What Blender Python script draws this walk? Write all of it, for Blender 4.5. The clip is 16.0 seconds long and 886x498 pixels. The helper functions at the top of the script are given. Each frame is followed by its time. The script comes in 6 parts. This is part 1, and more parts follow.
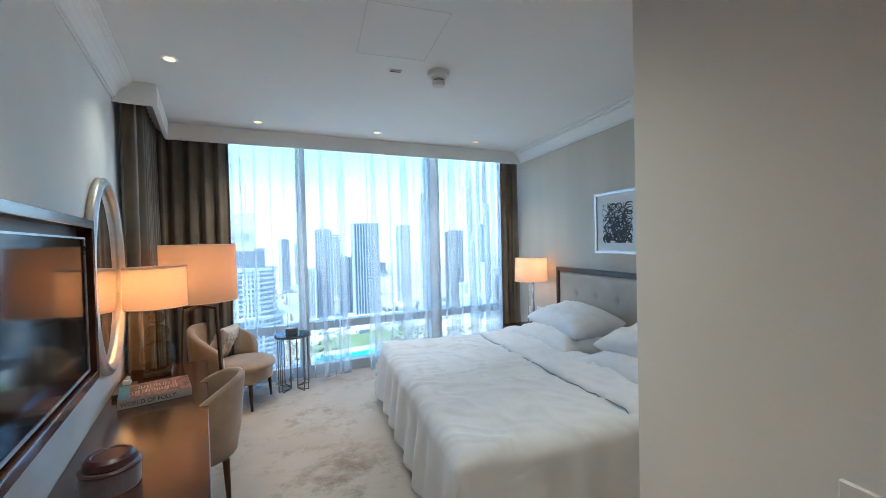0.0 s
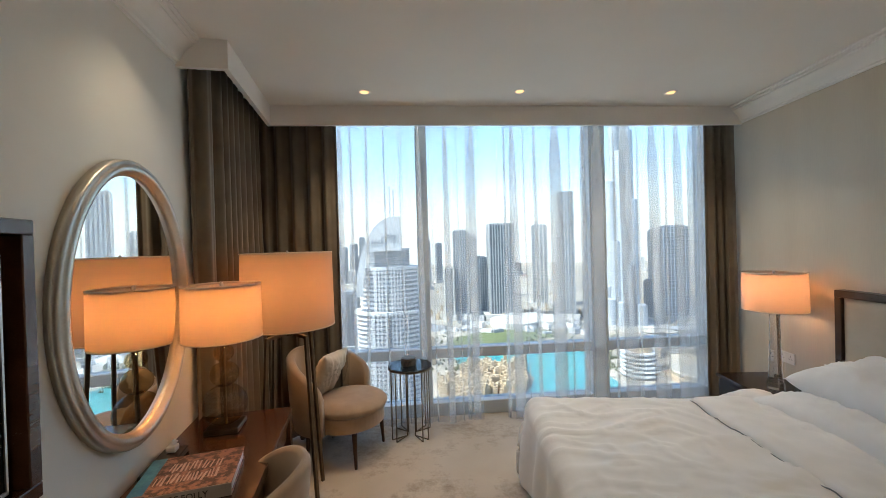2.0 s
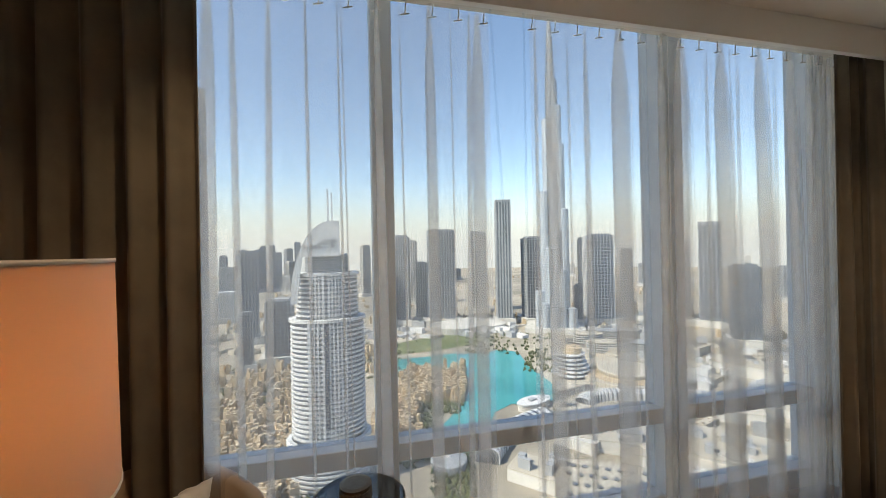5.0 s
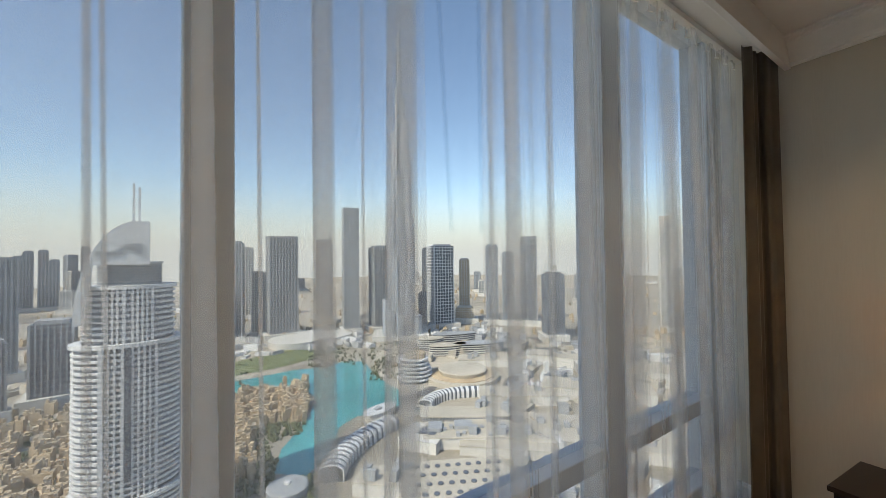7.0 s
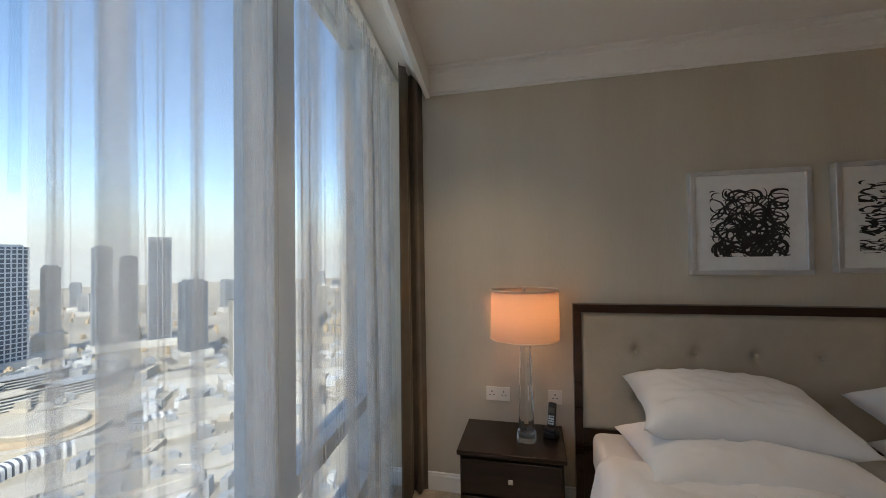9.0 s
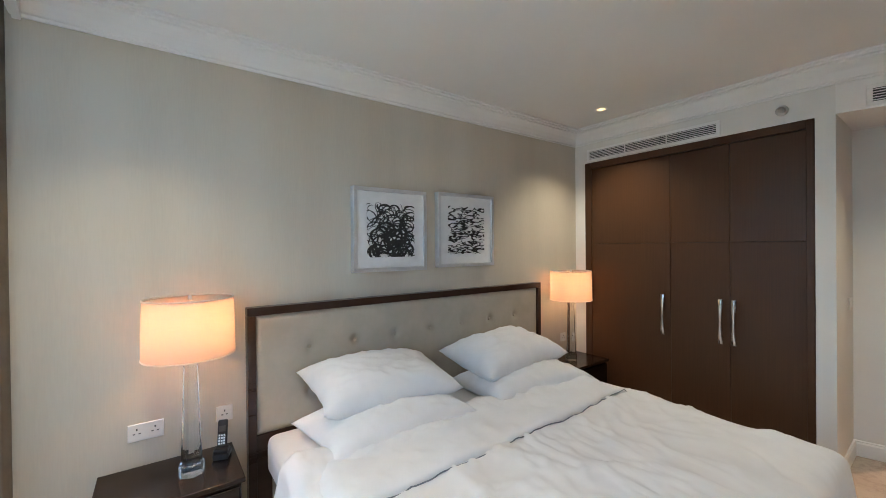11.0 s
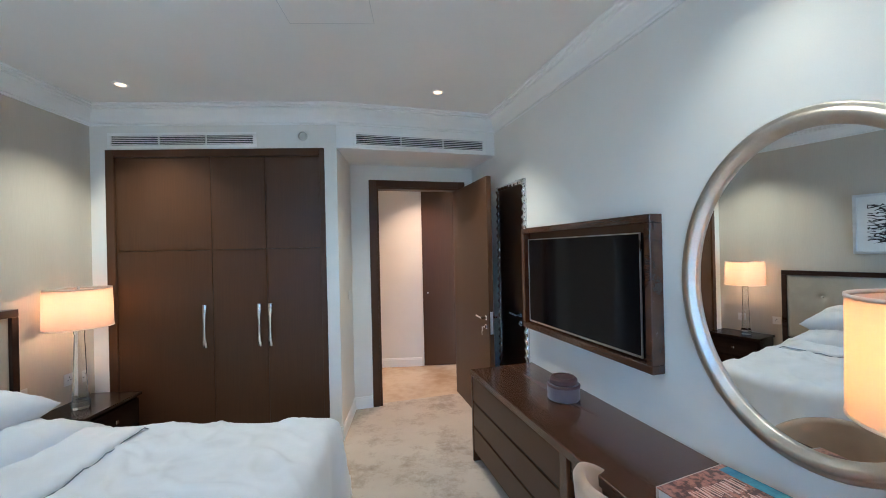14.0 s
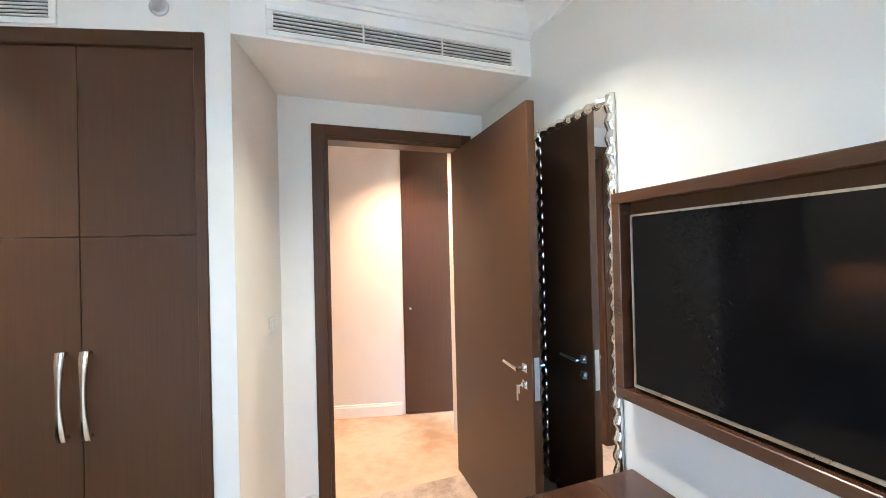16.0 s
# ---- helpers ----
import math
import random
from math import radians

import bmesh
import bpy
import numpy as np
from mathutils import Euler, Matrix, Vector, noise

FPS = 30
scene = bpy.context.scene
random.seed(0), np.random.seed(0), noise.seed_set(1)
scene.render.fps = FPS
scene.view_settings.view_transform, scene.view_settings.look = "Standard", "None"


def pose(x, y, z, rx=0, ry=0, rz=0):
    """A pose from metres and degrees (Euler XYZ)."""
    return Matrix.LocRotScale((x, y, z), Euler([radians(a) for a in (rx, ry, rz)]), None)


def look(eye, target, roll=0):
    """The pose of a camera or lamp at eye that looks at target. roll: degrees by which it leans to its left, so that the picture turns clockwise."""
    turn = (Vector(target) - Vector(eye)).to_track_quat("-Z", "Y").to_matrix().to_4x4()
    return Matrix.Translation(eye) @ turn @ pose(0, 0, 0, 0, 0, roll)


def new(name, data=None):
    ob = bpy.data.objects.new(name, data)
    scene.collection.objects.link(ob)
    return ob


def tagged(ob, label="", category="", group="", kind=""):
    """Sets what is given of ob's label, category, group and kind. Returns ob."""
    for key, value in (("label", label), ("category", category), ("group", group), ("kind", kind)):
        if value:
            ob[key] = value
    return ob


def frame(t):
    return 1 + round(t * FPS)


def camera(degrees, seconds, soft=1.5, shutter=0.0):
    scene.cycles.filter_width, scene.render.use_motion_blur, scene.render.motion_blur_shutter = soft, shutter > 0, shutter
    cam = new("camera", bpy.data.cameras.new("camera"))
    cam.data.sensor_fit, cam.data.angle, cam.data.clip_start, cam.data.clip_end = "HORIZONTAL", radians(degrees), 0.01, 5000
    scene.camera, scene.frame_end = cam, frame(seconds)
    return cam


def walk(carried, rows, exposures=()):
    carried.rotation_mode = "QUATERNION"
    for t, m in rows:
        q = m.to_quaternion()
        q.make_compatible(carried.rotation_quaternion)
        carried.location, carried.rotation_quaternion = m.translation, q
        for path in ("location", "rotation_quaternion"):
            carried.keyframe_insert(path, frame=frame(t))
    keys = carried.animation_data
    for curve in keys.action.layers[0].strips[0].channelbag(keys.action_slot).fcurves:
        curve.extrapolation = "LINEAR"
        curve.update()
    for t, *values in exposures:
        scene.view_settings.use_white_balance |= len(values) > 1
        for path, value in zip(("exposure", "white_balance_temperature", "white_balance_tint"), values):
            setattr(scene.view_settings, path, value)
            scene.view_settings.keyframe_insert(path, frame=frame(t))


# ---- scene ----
cam = camera(97.0, 16.0, soft=0.8)
PATH = [
    (0, (-2.812, -0.80, 1.622), (-2.2, 1.104, 1.585), -1.4),
    (0.5, (-2.80, -0.48, 1.645), (-2.495, 1.496, 1.599), -1.4),
    (1, (-2.775, -0.18, 1.656), (-2.642, 1.816, 1.62), -1.6),
    (1.5, (-2.676, 0.149, 1.663), (-2.672, 2.149, 1.646), -1.7),
    (2, (-2.674, 0.506, 1.666), (-2.735, 2.505, 1.648), -1.6),
    (2.5, (-2.629, 0.805, 1.663), (-2.729, 2.802, 1.66), -1.4),
    (3, (-2.631, 1.043, 1.685), (-2.74, 3.04, 1.67), -1.4),
    (5.5, (-2.96, 2.6, 1.635), (-2.556, 4.559, 1.651), -1.0),
    (6, (-2.93, 2.88, 1.615), (-2.352, 4.794, 1.641), -0.8),
    (6.5, (-2.93, 3.051, 1.605), (-2.167, 4.9, 1.637), -0.6),
    (7, (-2.945, 3.187, 1.607), (-1.977, 4.937, 1.645), -0.6),
    (7.5, (-2.9, 3.309, 1.615), (-1.674, 4.888, 1.651), -0.7),
    (8, (-2.787, 3.378, 1.598), (-1.28, 4.692, 1.636), -0.7),
    (8.5, (-2.68, 3.45, 1.585), (-0.894, 4.347, 1.63), -0.7),
    (10.8, (-2.595, 3.695, 1.635), (-0.88, 2.668, 1.627), -0.5),
    (11, (-2.61, 3.708, 1.635), (-0.995, 2.529, 1.628), -0.5),
    (11.5, (-2.661, 3.719, 1.625), (-1.344, 2.214, 1.627), -0.7),
    (12, (-2.69, 3.744, 1.619), (-1.707, 2.002, 1.624), -0.9),
    (12.5, (-2.723, 3.756, 1.606), (-2.067, 1.867, 1.618), -1.0),
    (13, (-2.747, 3.735, 1.602), (-2.412, 1.763, 1.611), -1.1),
    (13.5, (-2.763, 3.614, 1.609), (-2.716, 1.615, 1.616), -1.2),
    (14, (-2.775, 3.411, 1.62), (-2.87, 1.414, 1.622), -1.3),
    (14.5, (-2.731, 3.103, 1.606), (-2.85, 1.107, 1.606), -1.2),
    (15, (-2.721, 2.716, 1.605), (-2.856, 0.72, 1.609), -1.2),
    (15.5, (-2.745, 2.233, 1.607), (-2.916, 0.241, 1.615), -1.4),
    (16, (-2.745, 1.747, 1.565), (-2.952, -0.242, 1.577), -1.4),
]
EXPOSURES = [(0, 3.1, 4950, -5), (1, 2.9, 5650, -1), (2, 2.5, 6600, 3), (3, 2.15, 7000, 6), (5.5, 1.75, 7800, 8), (7, 1.5, 7600, 8), (8.5, 1.65, 7200, 8), (11, 3.15, 5900, 1), (11.5, 3.25, 5450, 0), (12, 3.5, 5400, -2), (12.5, 3.6, 5500, -3), (13.5, 3.55, 5400, -3), (14, 3.5, 4850, -4), (14.5, 3.5, 4850, -4), (15.3, 4.05, 5000, -3), (16, 4.5, 5300, -1)]
walk(cam, [(t, look(eye, target, roll)) for t, eye, target, roll in PATH], EXPOSURES)

# ---- light ----
SUN_AZ, SUN_EL = radians(-112), radians(46)      # from +y towards +x, and up
world = bpy.data.worlds.new("World")
scene.world = world
world.use_nodes = True
wn = world.node_tree.nodes
sky = wn.new("ShaderNodeTexSky")
sky.sky_type = "NISHITA"
sky.sun_disc = False
sky.sun_elevation, sky.sun_rotation = SUN_EL, SUN_AZ
sky.dust_density, sky.ozone_density = 0.7, 2.0
wn["Background"].inputs["Strength"].default_value = 0.15
world.node_tree.links.new(sky.outputs[0], wn["Background"].inputs["Color"])
sun_data = bpy.data.lights.new("sun", "SUN")
sun_data.energy, sun_data.angle, sun_data.color = 3.4, radians(0.6), (1.0, 0.94, 0.85)
sun = new("sun", sun_data)
sun_dir = Vector((math.sin(SUN_AZ) * math.cos(SUN_EL), math.cos(SUN_AZ) * math.cos(SUN_EL), math.sin(SUN_EL)))
sun.matrix_world = look((0, 0, 30), Vector((0, 0, 30)) - sun_dir)


def lamp_light(name, place, watts, colour, radius):
    data = bpy.data.lights.new(name, "POINT")
    data.energy, data.color, data.shadow_soft_size = watts, colour, radius
    ob = new(name, data)
    ob.location = place
    return ob


def spot_light(name, place, watts, colour, angle):
    data = bpy.data.lights.new(name, "SPOT")
    data.energy, data.color, data.shadow_soft_size = watts, colour, 0.03
    data.spot_size, data.spot_blend = radians(angle), 0.9
    ob = new(name, data)
    ob.location = place
    return ob


WARM = (1.0, 0.45, 0.17)
DOWNLIGHTS = [(-0.60, 0.46), (-2.91, 0.30), (-3.70, 2.22), (-3.34, 3.53), (-2.127, 3.64), (-0.868, 3.79)]

# ---- plan: headboard wall x=0, wardrobe wall y=0, the other two walls are splayed ----
CEIL = 2.87
POCKET = 3.12                                       # ceiling of the window pocket
LA = radians(13.6)
LP = Vector((-3.485, -0.30, 0))
LD = Vector((-math.sin(LA), math.cos(LA), 0))      # along the television wall, towards the window
LN = Vector((math.cos(LA), math.sin(LA), 0))       # from it into the room
LEFT = Matrix.Translation(LP) @ pose(0, 0, 0, 0, 0, 13.6)   # local x: into the room, y: along the wall
WT = 0.115                                          # slope of the window wall
WDEG = math.degrees(math.atan(WT))


def wy(off, x):
    return off + WT * x


def left_pt(s, n, z=0.0):
    return LP + LD * s + LN * n + Vector((0, 0, z))


# ---- materials ----
def mat(name):
    m = bpy.data.materials.new(name)
    m.use_nodes = True
    return m, m.node_tree.nodes, m.node_tree.links, m.node_tree.nodes["Principled BSDF"]


def surface(name, a, b, scale=6.0, rough=0.5, metal=0.0, bump=0.1, fine=120.0, stretch=(1, 1, 1), detail=6.0, spec=0.5, coat=0.0, sheen=0.0, lo=0.35, hi=0.65, rvar=0.08, bdist=0.01):
    """Two colours mixed by a noise at a broad and a fine scale, with relief and uneven gloss."""
    m, n, l, p = mat(name)
    tc = n.new("ShaderNodeTexCoord")
    mp = n.new("ShaderNodeMapping")
    mp.inputs["Scale"].default_value = stretch
    l.new(tc.outputs["Object"], mp.inputs[0])
    t1, t2 = n.new("ShaderNodeTexNoise"), n.new("ShaderNodeTexNoise")
    t1.inputs["Scale"].default_value, t1.inputs["Detail"].default_value = scale, detail
    t2.inputs["Scale"].default_value, t2.inputs["Detail"].default_value = fine, 3.0
    l.new(mp.outputs[0], t1.inputs["Vector"])
    l.new(mp.outputs[0], t2.inputs["Vector"])
    mx = n.new("ShaderNodeMath")
    mx.operation = "MULTIPLY_ADD"
    l.new(t2.outputs["Fac"], mx.inputs[0])
    mx.inputs[1].default_value = 0.35
    ad = n.new("ShaderNodeMath")
    ad.operation = "MULTIPLY_ADD"
    l.new(t1.outputs["Fac"], ad.inputs[0])
    ad.inputs[1].default_value, ad.inputs[2].default_value = 1.0, -0.175
    l.new(ad.outputs[0], mx.inputs[2])
    r = n.new("ShaderNodeValToRGB")
    r.color_ramp.elements[0].position, r.color_ramp.elements[1].position = lo, hi
    r.color_ramp.elements[0].color, r.color_ramp.elements[1].color = (*a, 1), (*b, 1)
    l.new(mx.outputs[0], r.inputs[0])
    l.new(r.outputs[0], p.inputs["Base Color"])
    rr = n.new("ShaderNodeMapRange")
    rr.inputs["To Min"].default_value, rr.inputs["To Max"].default_value = max(0.02, rough - rvar), min(1, rough + rvar)
    l.new(mx.outputs[0], rr.inputs["Value"])
    l.new(rr.outputs[0], p.inputs["Roughness"])
    p.inputs["Metallic"].default_value = metal
    p.inputs["Specular IOR Level"].default_value = spec
    p.inputs["Coat Weight"].default_value = coat
    p.inputs["Coat Roughness"].default_value = 0.12
    p.inputs["Sheen Weight"].default_value = sheen
    if bump:
        bp = n.new("ShaderNodeBump")
        bp.inputs["Strength"].default_value, bp.inputs["Distance"].default_value = bump, bdist
        l.new(mx.outputs[0], bp.inputs["Height"])
        l.new(bp.outputs[0], p.inputs["Normal"])
    return m


paint_wall = surface("cream_wall_paint", (0.78, 0.76, 0.71), (0.82, 0.80, 0.75), 2.0, 0.75, bump=0.04, fine=260)
paint_ceiling = surface("ceiling_paint", (0.86, 0.84, 0.80), (0.89, 0.87, 0.83), 1.5, 0.8, bump=0.03, fine=200)
paint_trim = surface("white_trim_paint", (0.87, 0.86, 0.83), (0.90, 0.89, 0.86), 3.0, 0.5, bump=0.02, fine=150)
wallpaper = surface("beige_fabric_wallpaper", (0.54, 0.485, 0.395), (0.60, 0.545, 0.45), 3.0, 0.6, bump=0.10, fine=150, stretch=(1, 1, 0.06), bdist=0.003)
wood_dark = surface("dark_stained_wood", (0.064, 0.0285, 0.0125), (0.076, 0.034, 0.0150), 6.0, 0.42, bump=0.04, fine=40, stretch=(28, 28, 0.35), coat=0.06, spec=0.30, bdist=0.002)
wood_desk = surface("polished_dark_wood", (0.050, 0.020, 0.010), (0.085, 0.035, 0.018), 4.0, 0.24, bump=0.03, fine=90, stretch=(3, 0.2, 3), coat=0.5, bdist=0.002)
wood_head = surface("espresso_stained_wood", (0.026, 0.0125, 0.008), (0.044, 0.021, 0.013), 4.0, 0.3, bump=0.03, fine=90, stretch=(3, 0.2, 3), coat=0.25, spec=0.35, bdist=0.002)
wood_night = surface("near_black_lacquered_wood", (0.016, 0.010, 0.008), (0.030, 0.017, 0.012), 5.0, 0.22, bump=0.02, fine=90, stretch=(3, 0.2, 3), coat=0.12, spec=0.3, bdist=0.002)
seam_dark = surface("dark_joint", (0.008, 0.005, 0.004), (0.012, 0.008, 0.006), 5.0, 0.7, bump=0)
chrome = surface("chrome", (0.72, 0.72, 0.72), (0.8, 0.8, 0.8), 3.0, 0.12, metal=1.0, bump=0)
steel = surface("brushed_steel", (0.55, 0.54, 0.52), (0.65, 0.64, 0.62), 12.0, 0.3, metal=1.0, bump=0.02)
silver_frame = surface("champagne_silver_leaf", (0.60, 0.56, 0.49), (0.68, 0.64, 0.57), 14.0, 0.36, metal=1.0, bump=0.03, bdist=0.002)
bronze = surface("bronze_metal", (0.14, 0.10, 0.065), (0.20, 0.15, 0.10), 10.0, 0.38, metal=1.0, bump=0.03)
linen_white = surface("white_bed_linen", (0.74, 0.74, 0.75), (0.80, 0.80, 0.81), 5.0, 0.8, bump=0.12, fine=500, sheen=0.2, bdist=0.002)
velvet_beige = surface("beige_upholstery", (0.36, 0.25, 0.165), (0.44, 0.315, 0.215), 7.0, 0.8, bump=0.10, fine=420, sheen=0.35, bdist=0.002)
cushion_cream = surface("cream_cushion_fabric", (0.58, 0.51, 0.41), (0.66, 0.59, 0.49), 7.0, 0.85, bump=0.12, fine=380, sheen=0.3, bdist=0.002)
leather_head = surface("grey_beige_leather", (0.42, 0.375, 0.30), (0.47, 0.42, 0.34), 8.0, 0.5, bump=0.06, fine=240, bdist=0.002)
drape = surface("taupe_curtain_fabric", (0.13, 0.105, 0.075), (0.175, 0.14, 0.10), 6.0, 0.85, bump=0.15, fine=320, sheen=0.25, bdist=0.002)
plastic_white = surface("white_plastic", (0.74, 0.72, 0.68), (0.78, 0.76, 0.72), 6.0, 0.4, bump=0)
plastic_black = surface("black_plastic", (0.012, 0.012, 0.013), (0.02, 0.02, 0.022), 6.0, 0.4, bump=0)
grey_dark = surface("dark_grille", (0.06, 0.06, 0.058), (0.09, 0.09, 0.085), 6.0, 0.7, bump=0)
screen_black = surface("black_screen", (0.004, 0.004, 0.005), (0.006, 0.006, 0.007), 1.0, 0.08, bump=0, rvar=0.01, spec=0.15)
ink_black = surface("black_ink", (0.012, 0.012, 0.012), (0.03, 0.03, 0.03), 20.0, 0.6, bump=0)
paper_white = surface("white_paper", (0.76, 0.76, 0.75), (0.80, 0.80, 0.79), 20.0, 0.7, bump=0.02)
alu_white = surface("white_coated_aluminium", (0.46, 0.50, 0.55), (0.52, 0.56, 0.60), 4.0, 0.4, bump=0)
velvet_box = surface("mauve_velvet", (0.10, 0.075, 0.085), (0.15, 0.115, 0.125), 8.0, 0.8, bump=0.1, sheen=0.5)
leather_plum = surface("plum_leather", (0.055, 0.022, 0.022), (0.085, 0.035, 0.033), 12.0, 0.35, bump=0.08)
stone_floor = surface("cream_marble", (0.47, 0.33, 0.21), (0.68, 0.55, 0.40), 1.6, 0.22, bump=0.02, fine=9.0, lo=0.3, hi=0.6, detail=9)


def carpet_material():
    m = surface("abstract_pattern_carpet", (0.47, 0.40, 0.315), (0.54, 0.47, 0.385), 2.2, 0.95, bump=0.35, fine=300, sheen=0.3, bdist=0.006)
    n, l, p = m.node_tree.nodes, m.node_tree.links, m.node_tree.nodes["Principled BSDF"]
    base = p.inputs["Base Color"].links[0].from_socket
    tc = n.new("ShaderNodeTexCoord")
    w = n.new("ShaderNodeTexNoise")
    w.inputs["Scale"].default_value, w.inputs["Detail"].default_value = 1.6, 2.0
    l.new(tc.outputs["Object"], w.inputs["Vector"])
    k = n.new("ShaderNodeTexNoise")
    k.inputs["Scale"].default_value, k.inputs["Detail"].default_value, k.inputs["Roughness"].default_value = 7.0, 11.0, 0.78
    l.new(tc.outputs["Object"], k.inputs["Vector"])
    mul = n.new("ShaderNodeMath")
    mul.operation = "MULTIPLY_ADD"
    l.new(w.outputs["Fac"], mul.inputs[0])
    mul.inputs[1].default_value = 0.9
    l.new(k.outputs["Fac"], mul.inputs[2])
    mr = n.new("ShaderNodeMapRange")
    mr.inputs["From Min"].default_value, mr.inputs["From Max"].default_value = 0.96, 1.20
    l.new(mul.outputs[0], mr.inputs["Value"])
    mix = n.new("ShaderNodeMix")
    mix.data_type = "RGBA"
    l.new(mr.outputs[0], mix.inputs["Factor"])
    l.new(base, mix.inputs["A"])
    mix.inputs["B"].default_value = (0.27, 0.205, 0.14, 1)
    l.new(mix.outputs["Result"], p.inputs["Base Color"])
    return m


carpet = carpet_material()


def glassy(name, tint, clear, rough=0.0):
    """A thin clear pane: mostly see-through, with gloss by Fresnel."""
    m, n, l, p = mat(name)
    n.remove(p)
    tr, gl, lw, mx = n.new("ShaderNodeBsdfTransparent"), n.new("ShaderNodeBsdfGlossy"), n.new("ShaderNodeLayerWeight"), n.new("ShaderNodeMixShader")
    fr, po = n.new("ShaderNodeMath"), n.new("ShaderNodeMath")
    po.operation, fr.operation = "POWER", "MULTIPLY_ADD"
    tr.inputs[0].default_value = (*tint, 1)
    gl.inputs["Roughness"].default_value = rough
    lw.inputs["Blend"].default_value = 0.5
    l.new(lw.outputs["Facing"], po.inputs[0])
    po.inputs[1].default_value = 5.0
    l.new(po.outputs[0], fr.inputs[0])
    fr.inputs[1].default_value, fr.inputs[2].default_value = 0.5, clear
    l.new(fr.outputs[0], mx.inputs[0])
    l.new(tr.outputs[0], mx.inputs[1])
    l.new(gl.outputs[0], mx.inputs[2])
    l.new(mx.outputs[0], n["Material Output"].inputs[0])
    return m


pane_glass = glassy("window_glass", (0.64, 0.67, 0.695), 0.012)
table_glass = glassy("tinted_table_glass", (0.30, 0.34, 0.36), 0.12)
wand_clear = glassy("clear_acrylic", (0.94, 0.96, 0.97), 0.03)


def solid_glass(name, colour, ior=1.48):
    m, n, l, p = mat(name)
    p.inputs["Base Color"].default_value = (*colour, 1)
    p.inputs["Transmission Weight"].default_value = 1.0
    p.inputs["Roughness"].default_value = 0.03
    p.inputs["IOR"].default_value = ior
    return m


crystal = solid_glass("crystal_glass", (0.92, 0.95, 0.95))
joint_pale = surface("pale_joint", (0.68, 0.67, 0.65), (0.72, 0.71, 0.69), 5.0, 0.8, bump=0)
amber_glass = glassy("smoky_amber_glass", (0.74, 0.65, 0.48), 0.06)
satin_silver = surface("satin_silver", (0.66, 0.66, 0.67), (0.74, 0.74, 0.75), 9.0, 0.42, metal=0.7, bump=0)


def mirror_material():
    m, n, l, p = mat("mirror_silvering")
    p.inputs["Base Color"].default_value = (0.86, 0.88, 0.88, 1)
    p.inputs["Metallic"].default_value, p.inputs["Roughness"].default_value = 1.0, 0.01
    return m


mirror_glass = mirror_material()


def cloth_light(name, colour, through_colour, see, back):
    """Thin cloth: some light passes straight, some is scattered through, some back."""
    m, n, l, p = mat(name)
    n.remove(p)
    tr, tl, df = n.new("ShaderNodeBsdfTransparent"), n.new("ShaderNodeBsdfTranslucent"), n.new("ShaderNodeBsdfDiffuse")
    tl.inputs[0].default_value, df.inputs[0].default_value = (*through_colour, 1), (*colour, 1)
    m1, m2 = n.new("ShaderNodeMixShader"), n.new("ShaderNodeMixShader")
    tc, ns, mr = n.new("ShaderNodeTexCoord"), n.new("ShaderNodeTexNoise"), n.new("ShaderNodeMapRange")
    ns.inputs["Scale"].default_value = 400.0
    l.new(tc.outputs["Object"], ns.inputs["Vector"])
    mr.inputs["To Min"].default_value, mr.inputs["To Max"].default_value = 1 - see - 0.02, 1 - see + 0.02
    l.new(ns.outputs["Fac"], mr.inputs["Value"])
    m1.inputs[0].default_value = back
    l.new(tl.outputs[0], m1.inputs[1])
    l.new(df.outputs[0], m1.inputs[2])
    l.new(mr.outputs[0], m2.inputs[0])
    l.new(tr.outputs[0], m2.inputs[1])
    l.new(m1.outputs[0], m2.inputs[2])
    l.new(m2.outputs[0], n["Material Output"].inputs[0])
    return m


sheer_cloth = cloth_light("white_sheer_voile", (0.82, 0.78, 0.73), (0.90, 0.865, 0.82), 0.75, 0.26)
shade_cloth = cloth_light("cream_lampshade_linen", (0.72, 0.64, 0.56), (0.46, 0.32, 0.22), 0.0, 0.40)


def glow(name, colour, strength):
    m, n, l, p = mat(name)
    p.inputs["Base Color"].default_value = (*colour, 1)
    p.inputs["Emission Color"].default_value = (*colour, 1)
    p.inputs["Emission Strength"].default_value = strength
    return m


bulb_glow = glow("lit_bulb", (1.0, 0.58, 0.27), 0.28)


# ---- mesh tools ----
def mesh_of(name, bm, material, smooth=False):
    me = bpy.data.meshes.new(name)
    bm.normal_update()
    bm.to_mesh(me)
    bm.free()
    me.materials.append(material)
    if smooth:
        for f in me.polygons:
            f.use_smooth = True
    return me


def part(name, bm, material, parent=None, label="", smooth=False):
    ob = new(name, mesh_of(name, bm, material, smooth))
    if parent:
        ob.parent = parent
    if label:
        ob["label"] = label
    return ob


def thing(name, m, label, category, group=""):
    ob = new(name)
    ob.empty_display_size = 0.1
    ob.matrix_world = m
    return tagged(ob, label, category, group)


def structure(name, bm, material, label, smooth=False):
    return tagged(part(name, bm, material, None, "", smooth), label, "structure", kind="structure")


